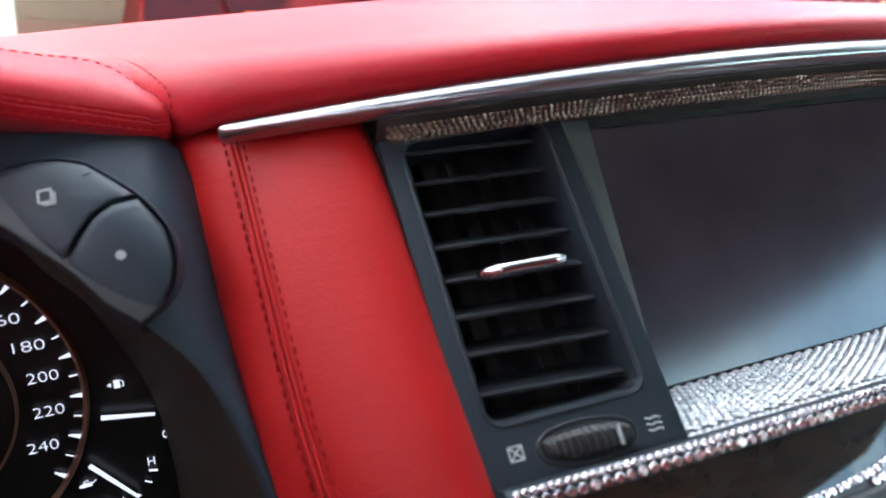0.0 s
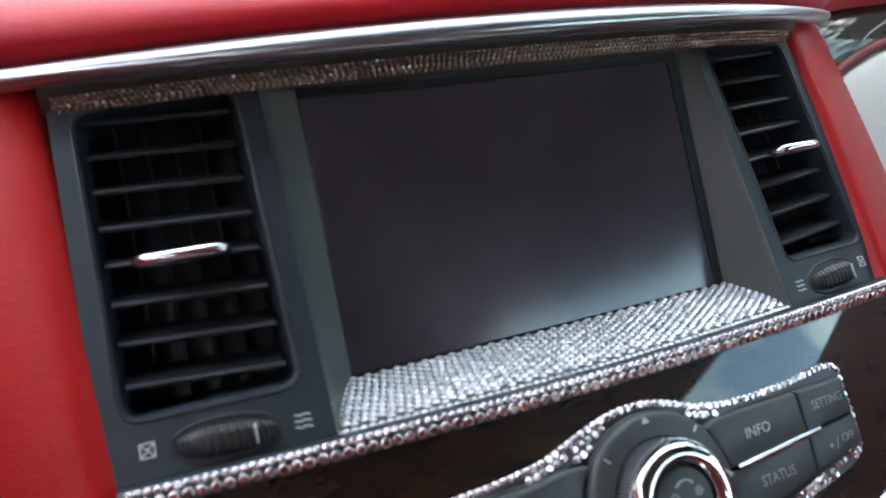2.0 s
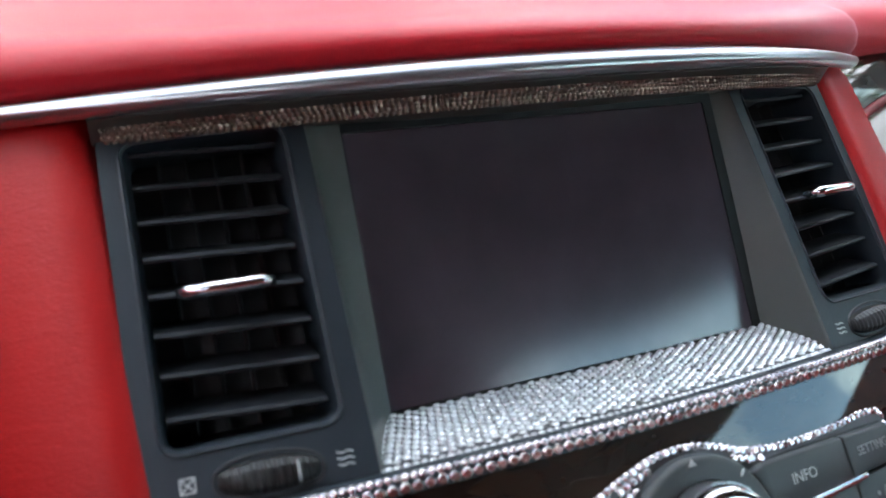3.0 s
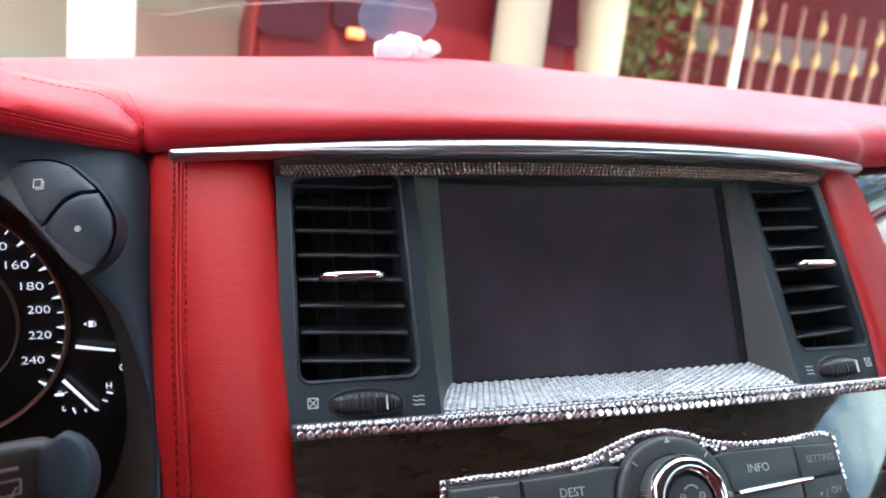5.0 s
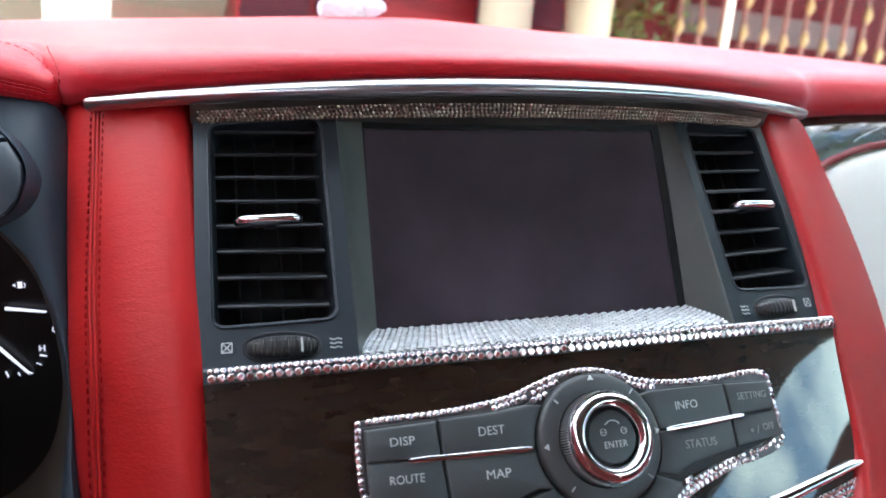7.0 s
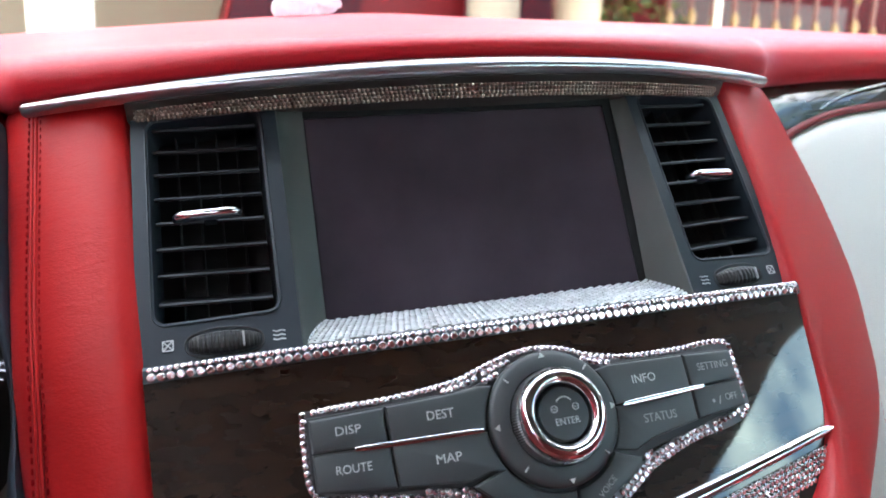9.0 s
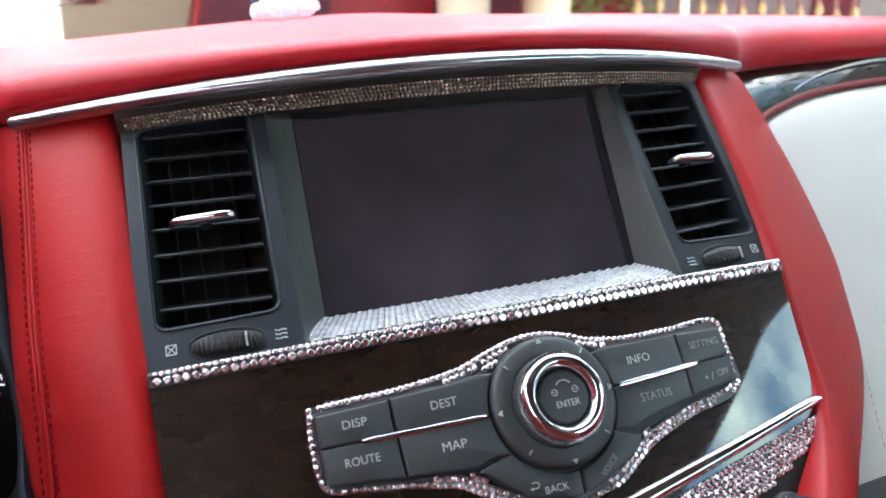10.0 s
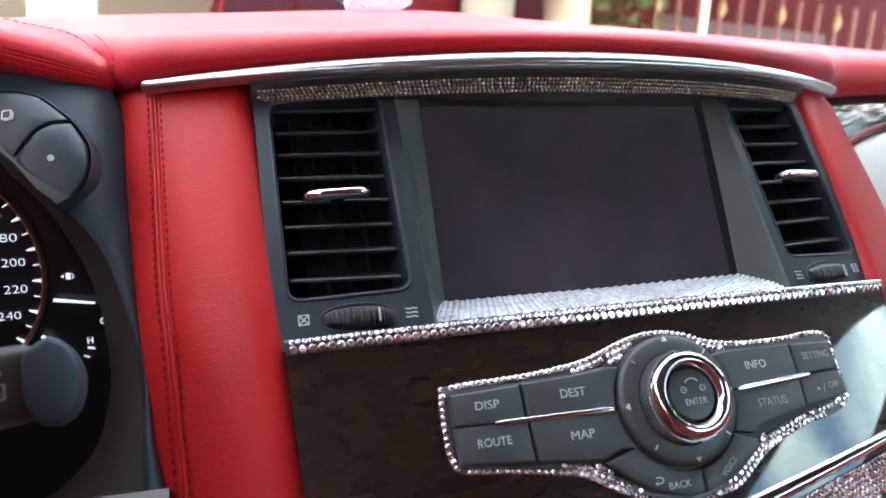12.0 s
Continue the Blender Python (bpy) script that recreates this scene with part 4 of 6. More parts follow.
def bolster(side):
    """Red leather column beside the centre stack, with a double seam on the driver's side."""
    zs = np.concatenate([np.linspace(-0.30, 0.045, 30), np.linspace(0.050, 0.0585, 4), np.linspace(0.0600, 0.0815, 10)])
    if side < 0:
        inner = curve(BOLSTER_IN_W, zs)
        outer = curve([(-0.30, 0.210), (-0.20, 0.2195), (-0.124, 0.2285), (-0.058, 0.2365), (-0.015, 0.2392), (0.026, 0.2425), (0.085, 0.2478)], zs)
    else:
        inner = curve(BOLSTER_IN_E, zs)
        outer = curve([(-0.30, 0.075), (-0.22, 0.130), (-0.192, 0.162), (-0.165, 0.200), (-0.148, 0.222), (-0.127, 0.2405), (-0.10, 0.251), (-0.06, 0.263), (-0.01, 0.266), (0.043, 0.258), (0.085, 0.250)], zs)
    rows = []
    for z, xi, xo in zip(zs, inner, outer):
        t = np.clip((z - 0.0585) / 0.023, 0, 1)
        w = xo - xi
        shift = 0.014 * (1 if side < 0 else 0.8)
        pts = []
        prof = [(-0.0035, 0.045), (-0.0030, 0.017), (-0.0020, 0.0105), (0.0004, 0.0034), (0.0028, 0.0), (0.0085, -0.0018), (0.25 * w, -0.0030), (0.5 * w, -0.0034), (0.72 * w, -0.0024), (w - 0.010, -0.0010), (w - 0.004, 0.0012), (w - 0.001, 0.005), (w, 0.012), (w + 0.001, 0.05)]
        if side < 0:
            prof[2:6] = [(-0.0024, 0.0120), (0.0, 0.0062), (0.0032, 0.0022), (0.0095, -0.0012)]
            prof[9:] = [(w - 0.018, -0.0020), (w - 0.010, -0.0008), (w - 0.0045, 0.0016), (w - 0.0015, 0.0055), (w, 0.013), (w + 0.001, 0.05)]
        for u, d in prof:
            x = xi + u
            frac = np.clip(u / w, 0, 1)
            zz = z + shift * frac * np.clip((z + 0.05) / 0.11, 0, 1)
            zz -= (0.0035 if frac < 0.5 else 0.007) * t * abs(2 * frac - 1) ** 6
            roll = 0.010 * (1 - math.sqrt(max(0.0, 1 - t * t)))
            pts.append((side * x, bolster_face(x, zz) + d + roll, zz))
        rows.append(pts)
    bm = grid(rows)
    last = rows[-1]
    bm.verts.ensure_lookup_table()
    n = len(last)
    base = n * (len(rows) - 1)
    tops = [bm.verts[base + i] for i in range(n)]
    back = [bm.verts.new((p[0], max(p[1] + 0.02, 0.06), p[2] + 0.001)) for p in last]
    for i in range(n - 1):
        bm.faces.new((tops[i], tops[i + 1], back[i + 1], back[i]))
    bmesh.ops.recalc_face_normals(bm, faces=bm.faces)
    ob = empty("side_bolster", "red leather bolster with double seam beside the instruments" if side < 0 else "red leather bolster beside the pale passenger panel", "bolster", "dash bolsters")
    part("cover", bm, RED_CREASED if side < 0 else RED_SIDE, ob, smooth=60)
    if side < 0:
        def on(x, z):
            t = min(1.0, max(0.0, (z - 0.0695) / 0.0225))
            return (-x, bolster_face(x, z) - 0.0026 + 0.010 * (1 - math.sqrt(1 - t * t)), z)
        line = ((0.2248, 0.0895), (0.2246, 0.0860), (0.2243, 0.0780), (0.2240, 0.0680), (0.2234, 0.03), (0.2221, -0.03), (0.2194, -0.07), (0.2161, -0.126), (0.2046, -0.24))
        for dx in (-0.0033, 0.0033):
            part("stitching", stitches([on(x + dx, z) for x, z in line], 0.0046, 0.0030, 0.00058), THREAD, ob, "dark red double stitching")
        for dx in (-0.0010, 0.0010):
            part("seam", tube(smooth_path([on(x + dx, z) for x, z in line], 40)[0], 0.00105, 8), RED_CREASED, ob, "raised seam fold", smooth=60)
    else:
        path = [(x - 0.0075, bolster_face(x - 0.0075, z) - 0.0004, z) for x, z in ((0.259, 0.06), (0.264, 0.02), (0.266, -0.02), (0.262, -0.06), (0.25, -0.10), (0.235, -0.135), (0.20, -0.22))]
        part("stitching", stitches(path, 0.0048, 0.0030, 0.00016), RED_SIDE, ob, "red edge stitching")


bolster(-1)
bolster(1)


# ---- wood fascia and its controls ----
def wood_fascia():
    zs = np.linspace(-0.0742, -0.30, 24)
    left, right = curve(BOLSTER_IN_W, zs[::-1])[::-1], curve(BOLSTER_IN_E, zs[::-1])[::-1]
    rows = []
    for z, xl, xr in zip(zs, left, right):
        rows.append([(x, wood_face(x, z), skewed((x, 0, z))[2]) for x in np.linspace(-xl - 0.0006, xr + 0.0006, 41)])
    bm = grid(rows)
    ext = bmesh.ops.extrude_face_region(bm, geom=bm.faces[:])
    bmesh.ops.translate(bm, verts=[v for v in ext["geom"] if isinstance(v, bmesh.types.BMVert)], vec=(0, 0.012, 0))
    bmesh.ops.recalc_face_normals(bm, faces=bm.faces)
    single("wood_fascia", bm, WOOD, "glossy dark burl wood fascia of the centre stack", "fascia", smooth=60)


wood_fascia()

KX, KZ = 0.0027, -0.1176
PANEL = [(-0.1052, -0.1015), (-0.1048, -0.1317), (-0.0938, -0.1340), (-0.0720, -0.1369), (-0.0579, -0.1378), (-0.0394, -0.1404), (-0.0306, -0.1480), (-0.0194, -0.1556), (-0.0009, -0.1602), (0.0100, -0.1590), (0.0191, -0.1565), (0.0316, -0.1502), (0.0408, -0.1446), (0.0450, -0.1387), (0.0593, -0.1358), (0.0740, -0.1328), (0.1046, -0.1262), (0.1045, -0.0980), (0.0760, -0.0972), (0.0480, -0.0968), (0.0330, -0.0975), (0.0230, -0.0940), (0.0130, -0.0895), (0.0030, -0.0880), (-0.0080, -0.0895), (-0.0200, -0.0940), (-0.0300, -0.0983), (-0.0450, -0.0996), (-0.0710, -0.1006)]


def face_plus(h):
    return lambda x, z: wood_face(x, z) - h


def control_panel():
    ob = empty("control_panel", "black control panel with round dial set in wood", "control panel")
    part("base", prism(PANEL, wood_face, 0.0014, 0.004, 0.0006), HAZED_BLACK, ob)
    R = 0.0312

    def arc(a0, a1, n=7):
        return [(KX + R * math.cos(radians(a0 + (a1 - a0) * k / n)), KZ + R * math.sin(radians(a0 + (a1 - a0) * k / n))) for k in range(n + 1)]

    def key(name, outline, words, tx, tz, width, size, mat=PRINT, label=""):
        cx, cz = (sum(p[i] for p in outline) / len(outline) for i in (0, 1))
        sx, sz = 1.1 * (cx - 0.002), 0.12
        level = lambda x, z: wood_face(cx, cz) + sx * (x - cx) + sz * (z - cz)
        k = part("button", prism(outline, level, 0.0046, 0.001, 0.0010), KEY, ob, label, smooth=30)
        if words:
            lettering(words, size, mat, k, frame_on(lambda x, z: level(x, z) - 0.0046, tx, tz, 0.00012), width)
        return k

    key("", [(-0.1038, -0.1162), (-0.0722, -0.1165), (-0.0722, -0.1016), (-0.1038, -0.1026)], "DISP", -0.0882, -0.1088, 0.0108, 0.0052)
    key("", [(-0.1036, -0.1322), (-0.0708, -0.1350), (-0.0716, -0.1174), (-0.1038, -0.1170)], "ROUTE", -0.0876, -0.1246, 0.0150, 0.0052)
    left_top = arc(177, 144)
    key("", [(-0.0706, -0.1172), (-0.0296, -0.1172)] + left_top + [(-0.030, -0.0986), (-0.0450, -0.1003), (-0.0712, -0.1014)], "DEST", -0.0482, -0.1082, 0.0120, 0.0056)
    key("", [(-0.0698, -0.1352), (-0.0392, -0.1378), (-0.0300, -0.1350)] + arc(216, 182) + [(-0.0300, -0.1182), (-0.0706, -0.1180)], "MAP", -0.0476, -0.1267, 0.0112, 0.0056)
    key("", [(0.0338, -0.1160)] + [(0.0752, -0.1142), (0.0752, -0.0980), (0.0480, -0.0977), (0.0345, -0.0978), (0.0305, -0.0985)] + arc(36, 4), "INFO", 0.0515, -0.1061, 0.0124, 0.0056)
    key("", arc(-2, -34) + [(0.0392, -0.1372), (0.0470, -0.1336), (0.0748, -0.1288), (0.0752, -0.1150), (0.0338, -0.1168)], "STATUS", 0.0550, -0.1243, 0.0172, 0.0056, DIM_PRINT)
    key("", [(0.0764, -0.1138), (0.1040, -0.1126), (0.1036, -0.0988), (0.0764, -0.0980)], "SETTING", 0.0912, -0.1050, 0.0180, 0.0050, DIM_PRINT)
    off = key("", [(0.0760, -0.1286), (0.1042, -0.1258), (0.1041, -0.1134), (0.0764, -0.1146)], "OFF", 0.0968, -0.1208, 0.0072, 0.0046, DIM_PRINT)
    m = frame_on(face_plus(0.0046), 0.0860, -0.1216, 0.0003)
    mark([[(0.0009 * math.cos(a), 0.0009 * math.sin(a)) for a in (2 * math.pi * k / 8 for k in range(8))]] + stroke([(0.003, -0.002), (0.0045, 0.002)], 0.0004), DIM_PRINT, off, m)
    low = arc(-146, -84, 10)
    back = key("", [(-0.0385, -0.1400), (-0.0300, -0.1473), (-0.0190, -0.1547), (-0.0010, -0.1592), (0.0050, -0.1590)] + low[::-1], "BACK", -0.0070, -0.1537, 0.0112, 0.0044)
    m = frame_on(face_plus(0.0046), -0.0165, -0.1505, 0.0003)
    mark(stroke([(-0.0014, 0.0012), (0.0012, 0.0012), (0.002, 0.0), (0.0012, -0.0012), (-0.0018, -0.0012)], 0.0005) + [[(-0.0026, -0.0012), (-0.0012, -0.0022), (-0.0012, -0.0002)]], PRINT, back, m)
    high = arc(-82, -36, 8)
    voice = key("", [(0.0060, -0.1588), (0.0100, -0.1580), (0.0188, -0.1556), (0.0310, -0.1494), (0.0398, -0.1440), (0.0408, -0.1402)] + high[::-1], "", 0, 0, 0, 0)
    lettering("VOICE", 0.0040, DIM_PRINT, voice, frame_on(face_plus(0.0046), 0.0205, -0.1497, 0.0003) @ pose(0, 0, 0, 0, 0, 38), 0.0112)

    # chrome bars between the key rows
    for a, b in (((-0.0862, -0.1170), (-0.0305, -0.1176)), ((0.0375, -0.1163), (0.0830, -0.1140))):
        pts = [(a[0] + (b[0] - a[0]) * u, 0, a[1] + (b[1] - a[1]) * u) for u in np.linspace(0, 1, 12)]
        rows = []
        for i, (x, _, z) in enumerate(pts):
            k = 0.7 if i in (0, 11) else 1.0
            rows.append([(x, wood_face(x, z) - 0.0046 - h, z + 0.00125 * k * w) for w, h in ((-1, -0.001), (-1, 0.0003), (-0.80, 0.0007), (-0.4, 0.00085), (0.4, 0.00085), (0.80, 0.0007), (1, 0.0003), (1, -0.001))])
        bm = grid(rows, closed_v=True)
        cap(bm, rows)
        part("chrome_bar", bm, CHROME, ob, "slim flat chrome bar", smooth=50)

    m = frame_on(wood_face, KX, KZ)

    def turned(name, prof, mat, parent, label="", steps=64, sm=35):
        bm = lathe(prof, steps)
        bmesh.ops.transform(bm, matrix=m, verts=bm.verts)
        return part(name, bm, mat, parent, label, sm)

    ring = turned("dial_ring", [(0.0, 0.001), (0.0302, 0.001), (0.0302, 0.0052), (0.0294, 0.0064), (0.0278, 0.0071), (0.0240, 0.0080), (0.0216, 0.0079), (0.0211, 0.0070), (0.0210, 0.004), (0, 0.004)], KEY, ob)
    tri = []
    for k in range(4):
        a = radians(90 * k + 2)
        c, s = math.cos(a), math.sin(a)
        def at(r, t, c=c, s=s):
            return (r * c - t * s, r * s + t * c)
        tri.append([at(0.0268, -0.0015), at(0.0290, 0.0), at(0.0268, 0.0015)])
        a += radians(45)
        c, s = math.cos(a), math.sin(a)
        tri += stroke([(0.0258 * c, 0.0258 * s), (0.0284 * c, 0.0284 * s)], 0.0006)
    mark(tri, PRINT, ring, m @ Matrix.Translation((0, 0, 0.00775)), "direction_marks", 0.0003)
    knob = turned("knob", [(0.0206, 0.004), (0.0203, 0.0152), (0.0200, 0.0168), (0.0194, 0.0181), (0.0186, 0.0190), (0.0177, 0.0196), (0.0165, 0.0200), (0.0155, 0.0201), (0.0149, 0.0199), (0.0144, 0.0195), (0.0131, 0.0178), (0.0127, 0.0171), (0.0124, 0.0160), (0.0122, 0.0120)], CHROME, ob, "polished chrome rotary knob", 96, 50)
    bm = bmesh.new()
    for k in range(110):
        a = 2 * math.pi * k / 110
        bmesh.ops.create_cube(bm, size=1, matrix=m @ Matrix.Rotation(a, 4, "Z") @ Matrix.Translation((0.0205, 0, 0.0108)) @ Matrix.Diagonal((0.0008, 0.0006, 0.0078, 1)))
    part("knurling", bm, SATIN, knob, "knurled grip", smooth=0)
    enter = turned("enter_button", [(0.0116, 0.0120), (0.0116, 0.0165), (0.0111, 0.0172), (0.0088, 0.0176), (0.0, 0.0178)], KEY, ob)
    mt = m @ Matrix.Translation((0.0006, -0.0035, 0.01795))
    lettering("ENTER", 0.0042, PRINT, enter, mt, 0.0112)
    mi = m @ Matrix.Translation((0.0006, 0.0026, 0.01790))
    arcs = stroke([(0.0042 * math.cos(radians(a)), 0.0042 * math.sin(radians(a)) + 0.0002) for a in range(35, 150, 12)], 0.0006)
    rings = []
    for sx in (-1, 1):
        rings += stroke([(0.0050 * sx + 0.0014 * math.cos(a), -0.0004 + 0.0014 * math.sin(a)) for a in np.linspace(0, 2 * math.pi, 11)], 0.0003)
        rings += stroke([(0.0050 * sx - 0.0007, -0.0004), (0.0050 * sx + 0.0007, -0.0004)], 0.0003)
    mark(arcs + rings, PRINT, enter, mi, "zoom_sign", 0.0002)
    return ob


control_panel()


# ---- instruments ----
def dial_pose(x, z):
    return pose(x, 0.112, z, 90, 0, 0)


def instruments():
    ob = empty("instrument_cluster", "black instrument cluster with lit white figures", "instruments", at=CAR)
    rows = [[(x, 0.114, z) for z in (-0.22, 0.08)] for x in (-0.66, -0.23)]
    bm = grid(rows)
    ext = bmesh.ops.extrude_face_region(bm, geom=bm.faces[:])
    bmesh.ops.translate(bm, verts=[v for v in ext["geom"] if isinstance(v, bmesh.types.BMVert)], vec=(0, 0.01, 0))
    bmesh.ops.recalc_face_normals(bm, faces=bm.faces)
    part("face", bm, DIAL, ob, smooth=0)
    cx, cz = -0.3720, -0.0515

    def ring(name, r, w, mat, y=0.110):
        bm = lathe([(r - w, 0), (r - w * 0.6, 0.003), (r + w * 0.3, 0.0035), (r + w, 0.001), (r + w, -0.003), (r - w, -0.003)], 96)
        bmesh.ops.transform(bm, matrix=pose(cx, y + 0.002, cz, 90, 0, 0), verts=bm.verts)
        return part(name, bm, mat, ob, smooth=50)
    ring("dial_rim", 0.0752, 0.0014, COPPER)
    ring("inner_rim", 0.0478, 0.0006, COPPER, 0.1105)
    for words, deg in (("140", 50.5), ("160", 35.5), ("180", 21.0), ("200", 6.3), ("220", -9.3), ("240", -25.5)):
        a = radians(deg)
        lettering(words, 0.0072, LIT, ob, dial_pose(cx + 0.0602 * math.cos(a), cz + 0.0602 * math.sin(a)), 0.0124, "figure", slim=0.00012)
    polys = []
    for k in range(13):
        a = radians(58 - 7.75 * k)
        c, s = math.cos(a), math.sin(a)
        if k % 2 == 0:
            t = (-s * 0.0011, c * 0.0011)
            p, q = (0.0690 * c, 0.0690 * s), (0.0738 * c, 0.0738 * s)
            polys.append([(p[0] - t[0] * 0.35, p[1] - t[1] * 0.35), (q[0] - t[0], q[1] - t[1]), (q[0] + t[0], q[1] + t[1]), (p[0] + t[0] * 0.35, p[1] + t[1] * 0.35)])
        else:
            polys += stroke([(0.0702 * c, 0.0702 * s), (0.0735 * c, 0.0735 * s)], 0.0007)
    for p in polys:
        mark([p], LIT, ob, dial_pose(cx, cz), "scale_mark")

    def needle(x0, z0, x1, z1):
        d = Vector((x1 - x0, 0, z1 - z0))
        n = Vector((-d.z, 0, d.x)).normalized()
        rows = [[Vector((x0, y, z0)) + d * u + n * w * s for s in (-1, 1)] for y in (0.1085, 0.1100) for u, w in ((0.0, 0.0009), (1.0, 0.0005))]
        bm = bmesh.new()
        v = [bm.verts.new(p) for row in rows for p in row]
        for f in ((0, 1, 3, 2), (4, 6, 7, 5), (0, 4, 5, 1), (2, 3, 7, 6), (0, 2, 6, 4), (1, 5, 7, 3)):
            bm.faces.new([v[i] for i in f])
        bmesh.ops.recalc_face_normals(bm, faces=bm.faces)
        part("needle", bm, LIT, ob, "white needle", smooth=0)
    needle(-0.2925, -0.0685, -0.2700, -0.0722)
    needle(-0.3008, -0.0905, -0.2832, -0.1120)
    lettering("0", 0.0056, LIT, ob, dial_pose(-0.2672, -0.0850), None, "figure")
    lettering("H", 0.0056, LIT, ob, dial_pose(-0.2752, -0.0970), None, "figure")
    lettering("L", 0.0050, LIT, ob, dial_pose(-0.3022, -0.1108), None, "figure")
    ticks = stroke([(-0.2770, -0.1012), (-0.2730, -0.1022)], 0.0011) + stroke([(-0.2795, -0.1062), (-0.2765, -0.1078)], 0.0007) + stroke([(-0.2970, -0.1105), (-0.2958, -0.1145)], 0.0009) + stroke([(-0.2902, -0.1118), (-0.2893, -0.1140)], 0.0007) + stroke([(-0.2835, -0.1122), (-0.2824, -0.1134)], 0.0010)
    for t in ticks:
        mark([t], LIT, ob, dial_pose(0, 0), "scale_mark")
    pump = [[(-0.0014, -0.0020), (0.0012, -0.0020), (0.0012, 0.0020), (-0.0014, 0.0020)]] + stroke([(0.0016, 0.0016), (0.0026, 0.0008), (0.0026, -0.0014), (0.0016, -0.0014)], 0.0004) + [[(-0.0042, 0.0), (-0.0026, -0.0011), (-0.0026, 0.0011)]]
    mark(pump, LIT, ob, dial_pose(-0.2836, -0.0550), "fuel_sign")
    can = [[(-0.003, -0.0010), (0.0024, -0.0010), (0.0024, 0.0010), (-0.0012, 0.0010), (-0.003, 0.0002)]] + stroke([(0.0024, 0.0004), (0.0044, 0.0016)], 0.0005) + stroke([(-0.0008, 0.0010), (-0.0008, 0.0020), (0.0012, 0.0020)], 0.0004)
    mark(can, LIT, ob, dial_pose(-0.3040, -0.1010), "oil_sign")


instruments()

SHROUD = [
    ((-0.450, 0.092), (-0.450, 0.020, 0.080), (-0.450, 0.010, 0.092)),
    ((-0.380, 0.086), (-0.370, 0.020, 0.075), (-0.360, 0.020, 0.088)),
    ((-0.322, 0.070), (-0.307, 0.025, 0.052), (-0.290, 0.026, 0.083)),
    ((-0.301, 0.053), (-0.288, 0.019, 0.032), (-0.249, 0.044, 0.084)),
    ((-0.288, 0.033), (-0.266, 0.018, 0.009), (-0.240, 0.045, 0.058)),
    ((-0.2725, 0.000), (-0.2490, 0.023, -0.014), (-0.2368, 0.043, 0.008)),
    ((-0.2665, -0.030), (-0.2372, 0.021, -0.056), (-0.2335, 0.034, -0.045)),
    ((-0.2670, -0.070), (-0.2335, 0.011, -0.099), (-0.2290, 0.018, -0.100)),
    ((-0.284, -0.110), (-0.243, -0.004, -0.148), (-0.2248, -0.002, -0.165)),
    ((-0.330, -0.135), (-0.320, -0.010, -0.180), (-0.310, -0.020, -0.230)),
    ((-0.450, -0.140), (-0.450, -0.010, -0.190), (-0.450, -0.025, -0.250)),
]


def shroud():
    """Black hood round the instruments, flaring from the dial to a soft lip."""
    half = []
    for (ix, iz), L, O in SHROUD:
        half.append((Vector((ix, (0.112 - iz * SA) / CA, iz)), Vector(L), Vector(O)))
    ring = half + [tuple(Vector((-0.90 - p.x, p.y, p.z)) for p in row) for row in half[-2:0:-1]]
    n = 96
    s = list(range(len(ring) + 1))
    lines = []
    for k in range(3):
        pts = [(i, *ring[i % len(ring)][k]) for i in range(-2, len(ring) + 3)]
        lines.append([Vector(p) for p in curve(pts, np.linspace(0, len(ring), n, endpoint=False))])
    rows = []
    for I, L, O in zip(*lines):
        bend = L * 2 - (I + O) * 0.5
        row = [I * (1 - u) ** 2 + bend * 2 * u * (1 - u) + O * u * u for u in (0, 0.12, 0.25, 0.36, 0.44, 0.5, 0.56, 0.64, 0.75, 0.88, 1)]
        flat = [I.lerp(L, u * 2) if u < 0.5 else L.lerp(O, u * 2 - 1) for u in (0, 0.12, 0.25, 0.36, 0.44, 0.5, 0.56, 0.64, 0.75, 0.88, 1)]
        row = [p.lerp(q, 0.55) for p, q in zip(row, flat)]
        row.append(O + Vector((0, 0.05, 0)))
        rows.append(row)
    ob = empty("instrument_shroud", "soft black plastic hood round the instruments", "shroud")
    for name, mat, lo, hi, label in (("bore", LIFTED_BORE, 0, 6, "dull brown-black inner bore, lightened for window light"), ("cover", SHROUD_BLACK, 5, 12, "blue-black outer cover")):
        bm = grid([row[lo:hi] for row in rows], closed_u=True)
        bmesh.ops.recalc_face_normals(bm, faces=bm.faces)
        part(name, bm, mat, ob, label, smooth=60)


shroud()


def pod_face(x, z):
    return 0.0135 + 0.35 * (z - 0.03) + 0.15 * (x + 0.27)


